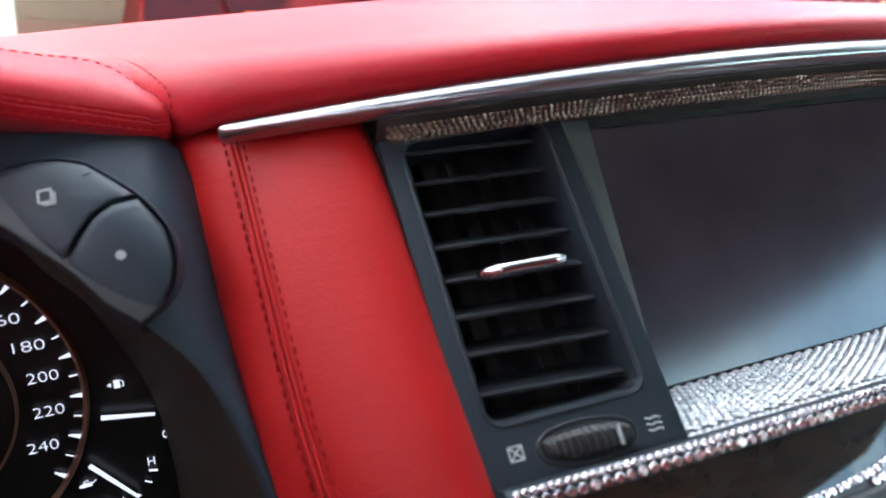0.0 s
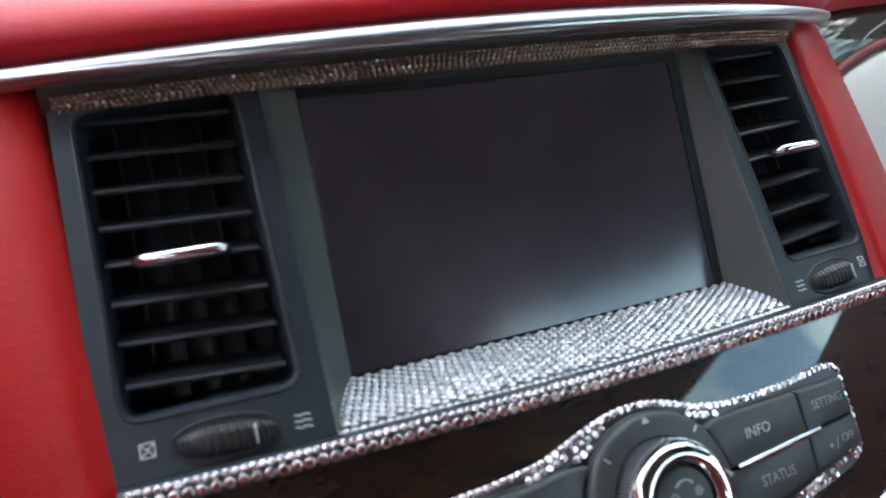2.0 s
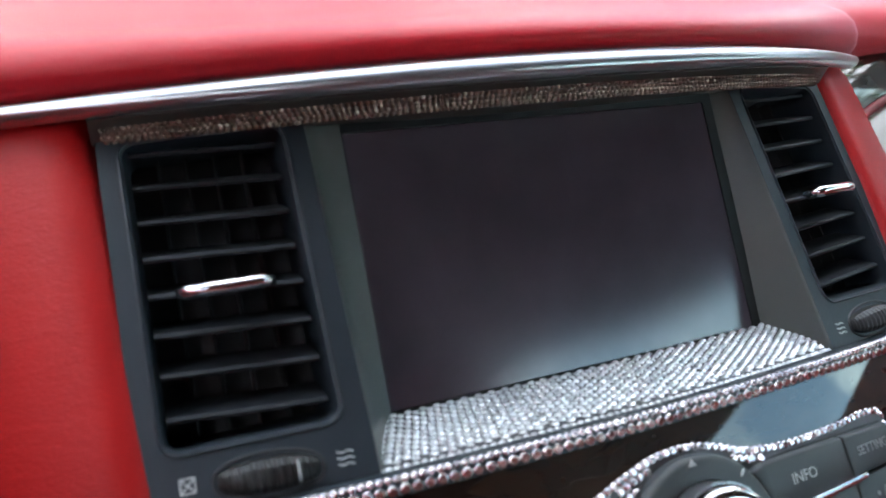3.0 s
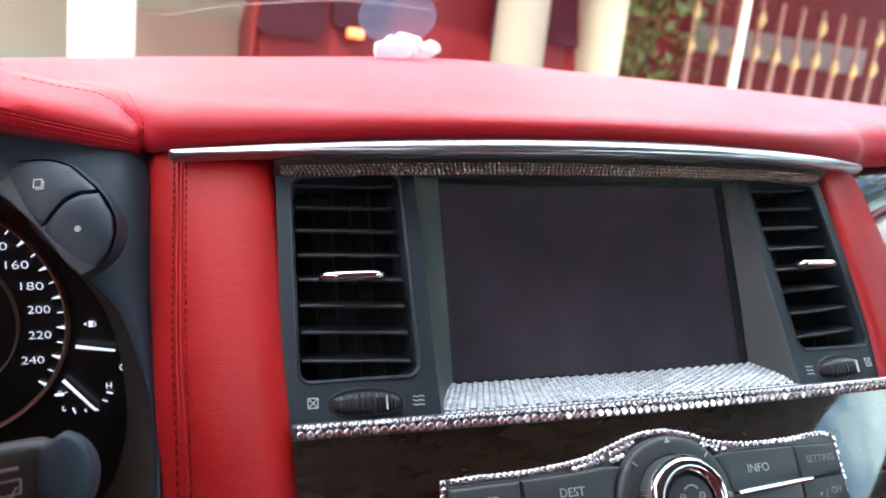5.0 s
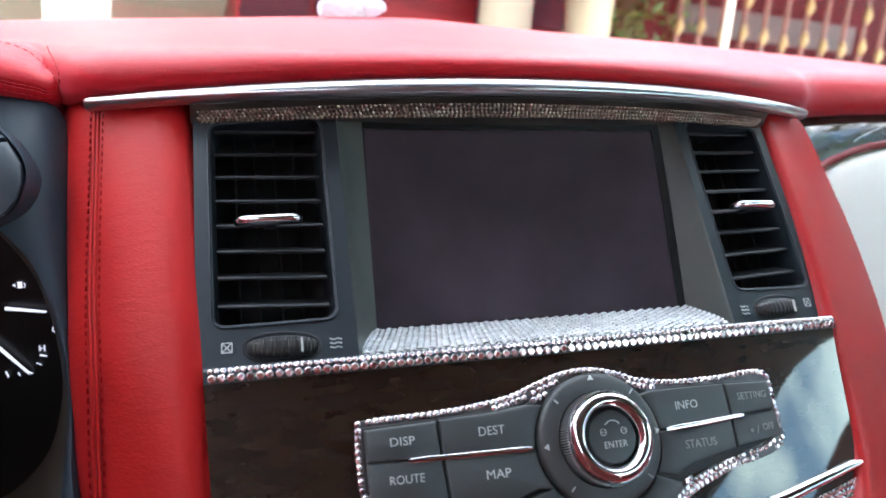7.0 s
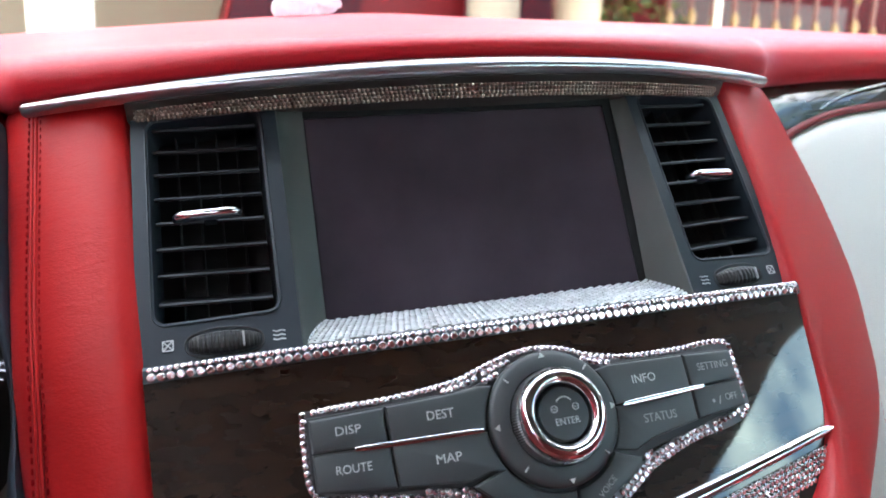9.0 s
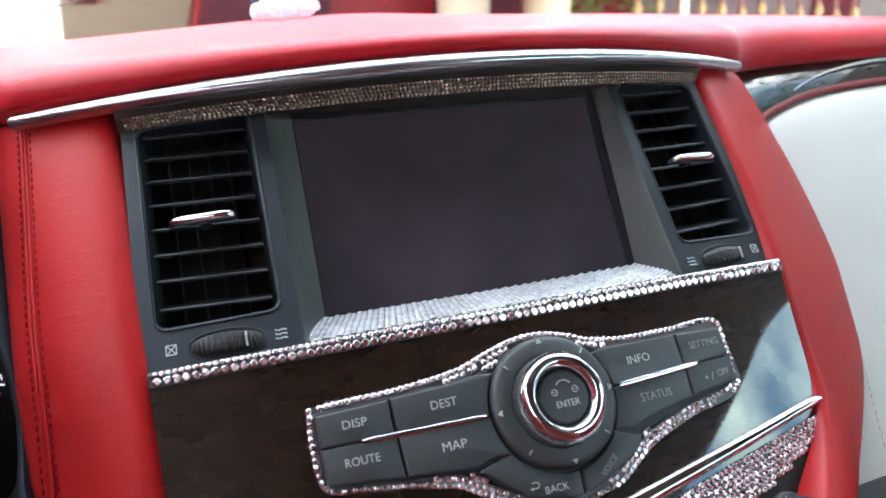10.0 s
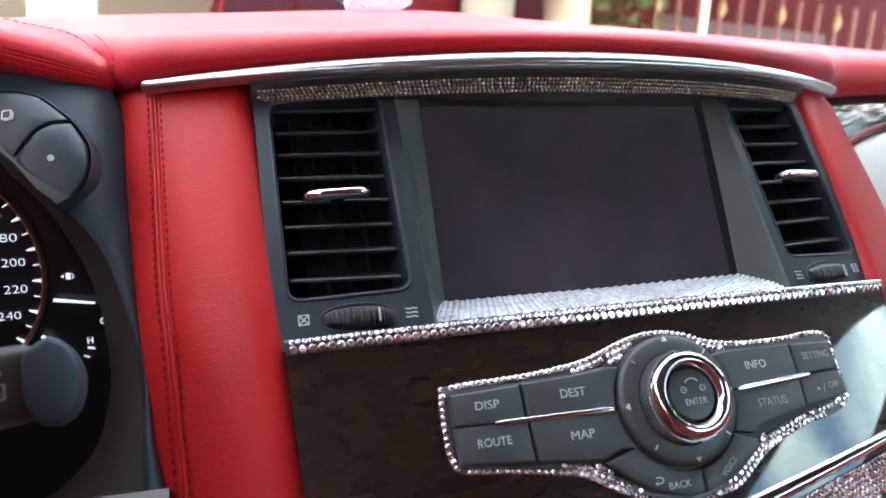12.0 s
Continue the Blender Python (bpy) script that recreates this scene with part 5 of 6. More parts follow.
def switch_pod():
    ob = empty("switch_pod", "black two-button switch pod beside the instruments", "switch", at=DASH @ Matrix.Translation((0.0022, 0, -0.0015)))
    whole = [(-0.2700, 0.0090), (-0.2640, 0.0145), (-0.2605, 0.0210), (-0.2590, 0.0300), (-0.2600, 0.0415), (-0.2655, 0.0540), (-0.2712, 0.0617), (-0.2780, 0.0685), (-0.2860, 0.0710), (-0.2940, 0.0715), (-0.3050, 0.0705), (-0.3180, 0.0660), (-0.3180, 0.0590), (-0.3045, 0.0490), (-0.2886, 0.0325), (-0.2776, 0.0175)]
    lower = [(-0.2702, 0.0100), (-0.2645, 0.0150), (-0.2611, 0.0212), (-0.2597, 0.0300), (-0.2606, 0.0410), (-0.2658, 0.0530), (-0.2720, 0.0512), (-0.2780, 0.0470), (-0.2835, 0.0405), (-0.2878, 0.0330), (-0.2774, 0.0185)]
    upper = [(-0.2888, 0.0340), (-0.2843, 0.0415), (-0.2786, 0.0482), (-0.2724, 0.0525), (-0.2664, 0.0545), (-0.2716, 0.0612), (-0.2782, 0.0679), (-0.2860, 0.0704), (-0.2940, 0.0708), (-0.3050, 0.0698), (-0.3172, 0.0655), (-0.3172, 0.0595), (-0.3044, 0.0500)]
    whole, lower, upper = ([(x + 0.30 * max(0.0, x + 0.274), z) for x, z in pts] for pts in (whole, lower, upper))
    part("base", prism(whole, pod_face, -0.0015, 0.020, 0.001), HAZED_BLACK, ob)

    def hump(x, z):
        s = -0.75 * (x + 0.2675) - 0.66 * (z - 0.042)
        fall = 0.52 * (math.sqrt(s * s + 0.004**2) + s) / 2
        return pod_face(x, z) - 0.005 * max(0.0, 1 - ((x + 0.280) / 0.030) ** 2) * max(0.0, 1 - ((z - 0.045) / 0.045) ** 2) + fall - 0.0046

    def plate(outline, f):
        # a domed key: rings drawn in towards the middle
        bm = bmesh.new()
        cx = sum(p[0] for p in outline) / len(outline)
        cz = sum(p[1] for p in outline) / len(outline)
        fine = []
        n = len(outline)
        for i in range(n):
            a, b = outline[i], outline[(i + 1) % n]
            fine += [(a[0] + (b[0] - a[0]) * t, a[1] + (b[1] - a[1]) * t) for t in (0, 0.5)]
        loops = [(1.0, 0.010), (1.0, 0.0012), (0.985, 0.0003), (0.955, -0.0003), (0.8, -0.0006), (0.55, -0.0006), (0.3, -0.0006), (0.1, -0.0006)]
        rows = [[(cx + (x - cx) * k, f(cx + (x - cx) * k, cz + (z - cz) * k) + d, cz + (z - cz) * k) for x, z in fine] for k, d in loops]
        bm = grid(rows, closed_v=True)
        cap(bm, rows)
        return bm
    # the shroud swells up to the pod's edge
    mid = Vector((sum(p[0] for p in whole) / len(whole), sum(p[1] for p in whole) / len(whole)))
    ring = [(p.x, p.z) for p in smooth_path([(x, 0, z) for x, z in whole + whole[:1]], 61)[0][:-1]]
    rows = []
    for out, deep in ((-0.0004, 0.004), (0.0003, 0.0006), (0.0010, 0.0014), (0.0021, 0.0045), (0.0031, 0.0100), (0.0038, 0.0160)):
        row = []
        for x, z in ring:
            d = (Vector((x, z)) - mid).normalized()
            k = min(1.0, max(0.10, 0.45 + 0.8 * d.x + 0.75 * d.y)) if out > 0 else 1.0
            px, pz = x + d.x * out * k, z + d.y * out * k
            row.append((px, hump(px, pz) + deep, pz))
        rows.append(row)
    bm = grid(rows, closed_v=True)
    bmesh.ops.recalc_face_normals(bm, faces=bm.faces)
    part("surround", bm, SHROUD_BLACK, ob, smooth=70)
    a = part("button", plate(upper, hump), POD_BLACK, ob, smooth=40)
    b = part("button", plate(lower, hump), POD_BLACK, ob, smooth=40)
    m = frame_on(hump, -0.2910, 0.0573, 0.0010) @ pose(0, 0, 0, 0, 0, 0)
    s = 0.0021
    mark(stroke([(-s, -s), (s, -s), (s, s), (-s, s), (-s, -s)], 0.0006) + stroke([(-s + 0.0012, -s - 0.001), (s + 0.001, -s - 0.001), (s + 0.001, s - 0.0012)], 0.0006), PRINT, a, m, "display_sign")
    m = frame_on(hump, -0.2712, 0.0328, 0.0010)
    mark([[(0.0016 * math.cos(t), 0.0016 * math.sin(t)) for t in (2 * math.pi * k / 14 for k in range(14))]], PRINT, b, m, "dot_sign")
    for x, z, t in ((-0.2780, 0.0635, a), (-0.2660, 0.0435, b)):
        m = frame_on(hump, x, z, 0.0008) @ pose(0, 0, 0, 0, 0, 24)
        mark([[(-0.0016, -0.0002), (0.0016, -0.0002), (0.0016, 0.0002), (-0.0016, 0.0002)]], HAZED_BLACK, t, m, "ridge")


switch_pod()


def binnacle_hood():
    """Red leather lip over the instruments, double stitched."""
    xs = [-0.251, -0.2535, -0.256, -0.262, -0.270, -0.278, -0.287, -0.296, -0.305, -0.32, -0.34, -0.40, -0.45, -0.55, -0.66]
    stations = sorted([(-0.2465, 0.0440, 0.0845, 0.1090), (-0.250, 0.0415, 0.0842, 0.1130), (-0.256, 0.0370, 0.0838, 0.1175), (-0.263, 0.0320, 0.0833, 0.1205), (-0.271, 0.0260, 0.0830, 0.1205), (-0.287, 0.0165, 0.0830, 0.1180), (-0.305, 0.0090, 0.0845, 0.1185), (-0.34, 0.0, 0.0875, 0.122), (-0.45, -0.010, 0.092, 0.128), (-0.66, -0.004, 0.089, 0.122)])
    vals = curve(stations, sorted(xs))
    rows = []
    for x, (y0, zb, zt) in zip(sorted(xs), vals):
        h = zt - zb
        k = min(1.0, (-0.2455 - x) / 0.008) ** 0.5
        rolls = [(0.030, 0.003), (0.005, 0.0), (0.0015, 0.0004), (-0.0004, 0.0011), (-0.0002, 0.0018), (-0.0018, 0.0026), (-0.0026, 0.0035), (-0.0016, 0.0043), (-0.0030, 0.0052), (-0.0020, 0.0061), (-0.0036, 0.0074)]
        prof = [(y0 + d * (k if d < 0 else 1), zb + z * (1.0 if h > 0.03 else h / 0.034)) for d, z in rolls]
        prof += [(y0 - 0.0022 * k, zb + 0.42 * h), (y0 + 0.0035 * k, zb + 0.58 * h), (y0 + 0.011 * k, zb + 0.76 * h), (y0 + 0.019, zb + 0.92 * h), (y0 + 0.027, zt + 0.004 * k), (y0 + 0.05, zt + 0.015 * k), (y0 + 0.08, zt + 0.029 * k), (y0 + 0.14, zt + 0.052 * k)]
        rows.append([(x, y, z) for y, z in prof])
    last = [Vector(p) for p in rows[-1]]
    core = Vector((0, last[0].y - 0.018, (last[1].z + 0.105) / 2))
    for x, k in ((-0.2490, 0.97), (-0.2472, 0.90), (-0.2458, 0.78), (-0.2448, 0.60), (-0.2443, 0.35)):
        rows.append([(x, core.y + (p.y - core.y) * (k if p.y < core.y + 0.03 else 1), core.z + (p.z - core.z) * k) for p in last])
    bm = grid(rows)
    n = len(rows[0])
    bm.verts.ensure_lookup_table()
    end = [bm.verts[n * (len(rows) - 1) + i] for i in range(n)]
    bm.faces.new(end)
    bmesh.ops.recalc_face_normals(bm, faces=bm.faces)
    bm.normal_update()
    ob = empty("instrument_hood", "stitched dark red leather hood over the instruments", "dashboard")
    tree = BVHTree.FromBMesh(bm)

    def laid(path, lift):
        out = []
        for p in smooth_path(path, 40)[0]:
            q, n, _, _ = tree.find_nearest(p)
            out.append(q + (n if n.y < 0 else -n) * lift)
        return out
    for rise, lift in ((0.0018, 0.0), (0.0043, 0.0), (0.0061, 0.0)):
        path = [(x, y0, zb + rise) for x, y0, zb, _ in stations if -0.46 < x < -0.2465]
        part("stitching", stitches(laid(path, lift), 0.0042, 0.0030, 0.00038), THREAD, ob, "dark red stitching along the rolled edge")
    path = [(-0.2482, 0.042, 0.0935), (-0.2490, 0.046, 0.1030), (-0.2530, 0.050, 0.1120), (-0.2600, 0.052, 0.1185), (-0.2690, 0.050, 0.1210), (-0.287, 0.042, 0.1205), (-0.305, 0.035, 0.1205)]
    part("stitching", stitches(laid(path, 0.0001), 0.0042, 0.0026, 0.00032), THREAD, ob, "dark red stitching along the end seam")
    part("cover", bm, RED, ob, smooth=60)
    path = [(-0.2440, 0.0400, 0.0935), (-0.2440, 0.0380, 0.0996), (-0.2466, 0.0418, 0.1064), (-0.2526, 0.0542, 0.1200), (-0.2642, 0.0920, 0.1456)]
    part("stitching", stitches(path, 0.0042, 0.0026, 0.00032), THREAD, ob, "dark red stitching along the end seam")


binnacle_hood()


def wiper_stalk():
    ob = empty("wiper_stalk", "black wiper stalk with rounded paddle end", "stalk")
    outline = [(-0.2550, -0.0652), (-0.2590, -0.0678), (-0.2628, -0.0705), (-0.2634, -0.0790), (-0.2622, -0.0880), (-0.2590, -0.0945), (-0.2545, -0.0966), (-0.2500, -0.0955), (-0.2465, -0.0910), (-0.2448, -0.0840), (-0.2450, -0.0775), (-0.2470, -0.0720), (-0.2505, -0.0675)]
    outline = [(p.x, p.z) for p in smooth_path([(x, 0, z) for x, z in outline + outline[:1]], 49)[0][:-1]]
    rows = [[(-0.2540 + (x + 0.2540) * k, -0.062 + d, -0.082 + (z + 0.082) * k) for x, z in outline] for k, d in ((0.80, 0.016), (0.93, 0.012), (1.0, 0.005), (1.0, -0.004), (0.985, -0.0060), (0.95, -0.0072), (0.85, -0.0080), (0.62, -0.0086), (0.4, -0.0089), (0.2, -0.0090))]
    bm = grid(rows, closed_v=True)
    cap(bm, rows)
    part("paddle", bm, PADDLE, ob, "blue-grey plastic paddle end", smooth=60)
    m = pose(-0.290, -0.058, -0.0835, 0, -7, 0)
    bm = box((0.064, 0.018, 0.028), (0, 0, 0), 0.008, 4)
    bmesh.ops.transform(bm, matrix=m, verts=bm.verts)
    body = part("sleeve", bm, STALK_BLACK, ob, smooth=60)
    pts = [(-0.325, -0.06, -0.088), (-0.38, -0.045, -0.095), (-0.45, -0.02, -0.11)]
    part("arm", tube(smooth_path(pts, 10)[0], 0.010, 12), STALK_BLACK, ob, smooth=60)
    mm = m @ Matrix.Translation((0.017, -0.0093, -0.001)) @ pose(0, 0, 0, 90, 0, 0)
    mark(stroke([(-0.004, -0.004), (0.004, -0.004), (0.0045, 0.001), (-0.0045, 0.001), (-0.004, -0.004)], 0.0006) + stroke([(0, -0.006), (0.003, -0.0015)], 0.0006) + stroke([(-0.004, 0.005), (0.004, 0.005)], 0.0012), DIM_PRINT, body, mm, "wiper_sign", 0.0002)


wiper_stalk()


def steering_wheel():
    """Red leather rim before the instruments, on its column."""
    ob = empty("steering_wheel", "red leather steering wheel before the instruments", "steering wheel", at=DASH @ pose(-0.474, -0.100, -0.121, 90, 0, 0))
    rows = [[((0.185 + 0.015 * math.cos(b)) * math.cos(a), (0.185 + 0.015 * math.cos(b)) * math.sin(a), 0.015 * math.sin(b)) for b in (2 * math.pi * j / 14 for j in range(14))] for a in (2 * math.pi * k / 96 for k in range(96))]
    bm = grid(rows, closed_u=True, closed_v=True)
    bmesh.ops.recalc_face_normals(bm, faces=bm.faces)
    part("rim", bm, RED, ob, smooth=60)
    part("hub", lathe([(0, -0.015), (0.060, -0.015), (0.066, -0.004), (0.062, 0.012), (0.045, 0.020), (0, 0.022)], 40), GREY_BLACK, ob, smooth=40)
    for a in (0, 180, 270):
        part("spoke", box((0.125, 0.030, 0.014), (0.118, 0, -0.002), 0.005, 3, turn=None), GREY_BLACK, ob, smooth=40).matrix_basis = pose(0, 0, 0, 0, 0, a)
    part("column", lathe([(0, -0.19), (0.034, -0.19), (0.036, -0.02), (0.028, -0.012), (0, -0.012)], 24), HAZED_BLACK, ob)


steering_wheel()


def lower_dash():
    """Pale panel under the instruments."""
    rows = []
    for x in np.linspace(-0.50, -0.2215, 24):
        z = -0.1252 - 0.012 * (x + 0.25) - 0.25 * max(0.0, -0.262 - x)
        rows.append([(x, y, z + d) for y, d in ((0.004, -0.003), (-0.006, 0.0), (-0.011, -0.0012), (-0.0145, -0.006), (-0.017, -0.02), (-0.03, -0.12))])
    bm = grid(rows)
    bmesh.ops.recalc_face_normals(bm, faces=bm.faces)
    single("lower_dash_panel", bm, TRIM_GREY, "dull grey leather panel under the instruments", "dash panel", smooth=60)


lower_dash()


# ---- passenger side ----
PAD_TOP = [(0.235, 0.020), (0.25, 0.033), (0.267, 0.0475), (0.298, 0.0598), (0.333, 0.0690), (0.414, 0.0780), (0.60, 0.083), (0.78, 0.080)]


def passenger_side():
    xs = np.concatenate([np.linspace(0.10, 0.23, 8), np.linspace(0.235, 0.42, 30), np.linspace(0.44, 0.78, 10)])
    tops = [0.020 - 0.4 * (0.235 - x) if x < 0.235 else curve(PAD_TOP, [x])[0] for x in xs]
    rows = []
    for x, zt in zip(xs, tops):
        row = [(x, side_face(x, zt) + 0.03, zt - 0.001)]
        for d in (0.0, 0.0015, 0.004, 0.008, 0.014, 0.03, 0.06, 0.10, 0.15, 0.20, 0.25, 0.33):
            z = zt - d
            r = 0.008 * max(0.0, 1 - d / 0.014) ** 2
            row.append((x, side_face(x, z) + r - 0.012 * math.sin(min(1, d / 0.2) * math.pi / 2), z))
        rows.append(row)
    bm = grid(rows)
    bmesh.ops.recalc_face_normals(bm, faces=bm.faces)
    single("passenger_panel", bm, GREY_LEATHER, "pale grey leather panel before the passenger seat", "dash panel", smooth=60)
    # glovebox handle and the dark gap below the panel
    rows = []
    for i, x in enumerate(np.linspace(0.2255, 0.42, 14)):
        k, z = (0.4 if i == 0 else 1.0), -0.1780 + 0.10 * (x - 0.2255)
        rows.append([(x, side_face(x, z) - 0.012 - d, z + 0.0028 * k * w) for w, d in ((-1, -0.003), (-0.9, 0.0012), (-0.4, 0.0026), (0.4, 0.0026), (0.9, 0.0012), (1, -0.003))])
    bm = grid(rows, closed_v=True)
    cap(bm, rows)
    single("glovebox_handle", bm, CHROME, "slim chrome glovebox handle on the pale panel", "handle", smooth=60)
    rows = [[(x, side_face(x, z) - 0.0135 + d, z) for z, d in ((-0.1975 + 0.02 * (x - 0.2), 0.006), (-0.1985 + 0.02 * (x - 0.2), 0.0), (-0.23, 0.0), (-0.34, 0.01))] for x in np.linspace(0.08, 0.78, 16)]
    bm = grid(rows)
    bmesh.ops.recalc_face_normals(bm, faces=bm.faces)
    single("kick_panel", bm, HAZED_BLACK, "black kick panel under the pale one", "dash panel", smooth=40)
    path = [(x, side_face(x, z) + 0.004, z + 0.0022) for x, z in PAD_TOP]
    single("panel_piping", tube(smooth_path(path, 60)[0], 0.0030, 8), DARK_RED, "dark red leather piping along the pale panel", "piping", smooth=60)
    rows = []
    for x in np.linspace(0.20, 0.78, 50):
        zb = curve(PAD_TOP, [max(x, 0.235)])[0]
        zt = curve([(0.20, 0.075), (0.245, 0.084), (0.272, 0.0965), (0.32, 0.1020), (0.416, 0.1090), (0.78, 0.105)], [x])[0]
        rows.append([(x, side_face(x, z) + 0.0085 - 0.0018 * math.sin(u * math.pi), z) for u, z in ((u, zb - 0.006 + (zt + 0.010 - zb + 0.006) * u) for u in np.linspace(0, 1, 8))])
    bm = grid(rows)
    ext = bmesh.ops.extrude_face_region(bm, geom=bm.faces[:])
    bmesh.ops.translate(bm, verts=[v for v in ext["geom"] if isinstance(v, bmesh.types.BMVert)], vec=(0, 0.01, 0))
    bmesh.ops.recalc_face_normals(bm, faces=bm.faces)
    single("passenger_wood_trim", bm, WOOD, "glossy dark wood trim below the red pad", "trim", smooth=60)
    path = [(x, side_face(x, z) + 0.0045, z) for x, z in ((0.315, 0.0745), (0.3275, 0.0805), (0.366, 0.0925), (0.431, 0.1025), (0.55, 0.106), (0.78, 0.1))]
    single("passenger_chrome_trim", tube(smooth_path(path, 40)[0], 0.0016, 8, taper=[0.2 + 0.8 * min(1, k / 8) for k in range(40)]), SATIN, "slim satin chrome line on the wood trim", "trim", smooth=60)


passenger_side()


def lower_trim():
    """Chrome strip low on the wood, and the black storage lid under it."""
    pts = [(0.1550, -0.1446), (0.124, -0.1504), (0.0859, -0.1578), (0.0407, -0.1666), (0.004, -0.1739)]
    rows = []
    line, _ = smooth_path([(x, wood_face(x, z), z) for x, z in pts], 40)
    for i, p in enumerate(line):
        k = min(1.0, i / 1.5 + 0.55) * (0.85 + 0.70 * i / 39)
        rows.append([p + Vector((0, -d, s * k)) for s, d in ((-0.0030, -0.001), (-0.0029, 0.0010), (-0.0024, 0.0024), (-0.0014, 0.0033), (-0.0002, 0.0036), (0.0004, 0.0034), (0.0022, 0.0022), (0.0028, 0.0012), (0.0030, -0.001))])
    bm = grid(rows, closed_v=True)
    cap(bm, rows)
    single("lower_chrome_trim", bm, CHROME, "polished chrome strip low on the wood fascia", "trim", smooth=50)


lower_trim()


# ---- crystals, last ----
def gem_mesh(name, r, high=0.5, sides=8, mat=None, table=0.48):
    """A faceted flat-back crystal, its base on the local xy plane."""
    bm = bmesh.new()
    rings = [[(r * k * math.cos(2 * math.pi * (i + o) / sides), r * k * math.sin(2 * math.pi * (i + o) / sides), h * r) for i in range(sides)] for k, h, o in ((1.0, 0.0, 0), (1.0, 0.12, 0), (0.5 * table + 0.56, high * 0.66, 0.5), (table, high, 0))]
    vs = [[bm.verts.new(p) for p in ring] for ring in rings]
    for i in range(sides):
        j = (i + 1) % sides
        bm.faces.new((vs[0][i], vs[0][j], vs[1][j], vs[1][i]))
        bm.faces.new((vs[1][i], vs[1][j], vs[2][i]))
        bm.faces.new((vs[1][j], vs[2][j], vs[2][i]))
        bm.faces.new((vs[2][i], vs[2][j], vs[3][j]))
        bm.faces.new((vs[2][i], vs[3][j], vs[3][i]))
    bm.faces.new(vs[3])
    return mesh_of(name, bm, mat or GEM, smooth=0)


def dome_mesh(name, r, high=0.8, sides=9, mat=None):
    """A small rounded crystal cut in rings of flat facets."""
    bm = bmesh.new()
    rings = [[(r * k * math.cos(2 * math.pi * (i + o) / sides), r * k * math.sin(2 * math.pi * (i + o) / sides), h * high * r) for i in range(sides)] for k, h, o in ((1.0, 0.0, 0), (0.96, 0.36, 0), (0.70, 0.76, 0.5), (0.34, 0.97, 0))]
    vs = [[bm.verts.new(p) for p in ring] for ring in rings]
    for a, b in zip(vs, vs[1:]):
        for i in range(sides):
            bm.faces.new((a[i], a[(i + 1) % sides], b[(i + 1) % sides], b[i]))
    bm.faces.new(vs[-1])
    return mesh_of(name, bm, mat or GEM, smooth=0)


def crystal_trim(label, spots, group="crystal trims", singles=300, mat=None, tilt_by=0.07):
    """spots: (place, normal, mesh). The first ones are parts, the rest one joined part."""
    ob = empty("crystal_trim", label, "crystal trim", group)
    rng = random.Random(len(spots))
    rest_v, rest_f = [], []
    for i, (p, nrm, me) in enumerate(spots):
        q = Vector(nrm).normalized().to_track_quat("Z", "Y").to_matrix().to_4x4()
        tilt = Euler((rng.gauss(0, tilt_by), rng.gauss(0, tilt_by), rng.uniform(0, 6.28))).to_matrix().to_4x4()
        m = Matrix.Translation(skewed(p)) @ q @ tilt
        if i < singles:
            g = new("crystal", me)
            g.parent = ob
            g.matrix_basis = m
        else:
            base = len(rest_v)
            rest_v += [tuple(m @ v.co) for v in me.vertices]
            rest_f += [tuple(base + k for k in f.vertices) for f in me.polygons]
    if rest_v:
        me = bpy.data.meshes.new("crystals")
        me.from_pydata(rest_v, [], rest_f)
        me.materials.append(mat or GEM)
        g = new("crystals", me)
        g.parent = ob
        tagged(g, kind="stuff")
    return ob


G14, G18, G24, G16 = gem_mesh("crystal_small", 0.00150), dome_mesh("crystal_medium", 0.00138, 0.75), gem_mesh("crystal_large", 0.00204, 0.50, sides=12, mat=GEM_FLAT, table=0.62), gem_mesh("crystal_mid", 0.00165, 0.6)
G20, G15 = dome_mesh("crystal_ledge", 0.00170, 0.74, sides=8, mat=GEM_COOL), dome_mesh("crystal_ledge_small", 0.00140, 0.8, mat=GEM_COOL)
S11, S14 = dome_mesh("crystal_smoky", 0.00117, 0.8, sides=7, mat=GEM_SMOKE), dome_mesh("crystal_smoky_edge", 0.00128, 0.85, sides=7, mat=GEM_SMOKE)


def top_gems():
    spots = []
    for r, (a, size, pitch) in enumerate(((0.30, S11, 0.0023), (0.56, S11, 0.0023), (0.80, S11, 0.0023), (1.02, S14, 0.0025))):
        n = int(0.342 / pitch)
        for i in range(n):
            x = -0.1710 + 0.342 * (i + 0.5 * (r % 2)) / n
            q = (x / 0.166) ** 2
            y = (-0.031 + 0.031 * q) * (1 - a) + (-0.016 + 0.0225 * q) * a
            z = (0.0578 + 0.0062 * q) * (1 - a) + (0.0555 + 0.0045 * q) * a
            spots.append(((x, y, z - 0.0004), (0.05 * x, -0.55 - 0.25 * (r == 2), -1), size))
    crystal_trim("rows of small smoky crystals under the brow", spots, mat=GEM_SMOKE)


def shelf_y(x):
    return -0.0355 + 0.85 * x * x


def ledge_z(u):
    return -0.0556 + (-0.0700 + 0.0556) * u


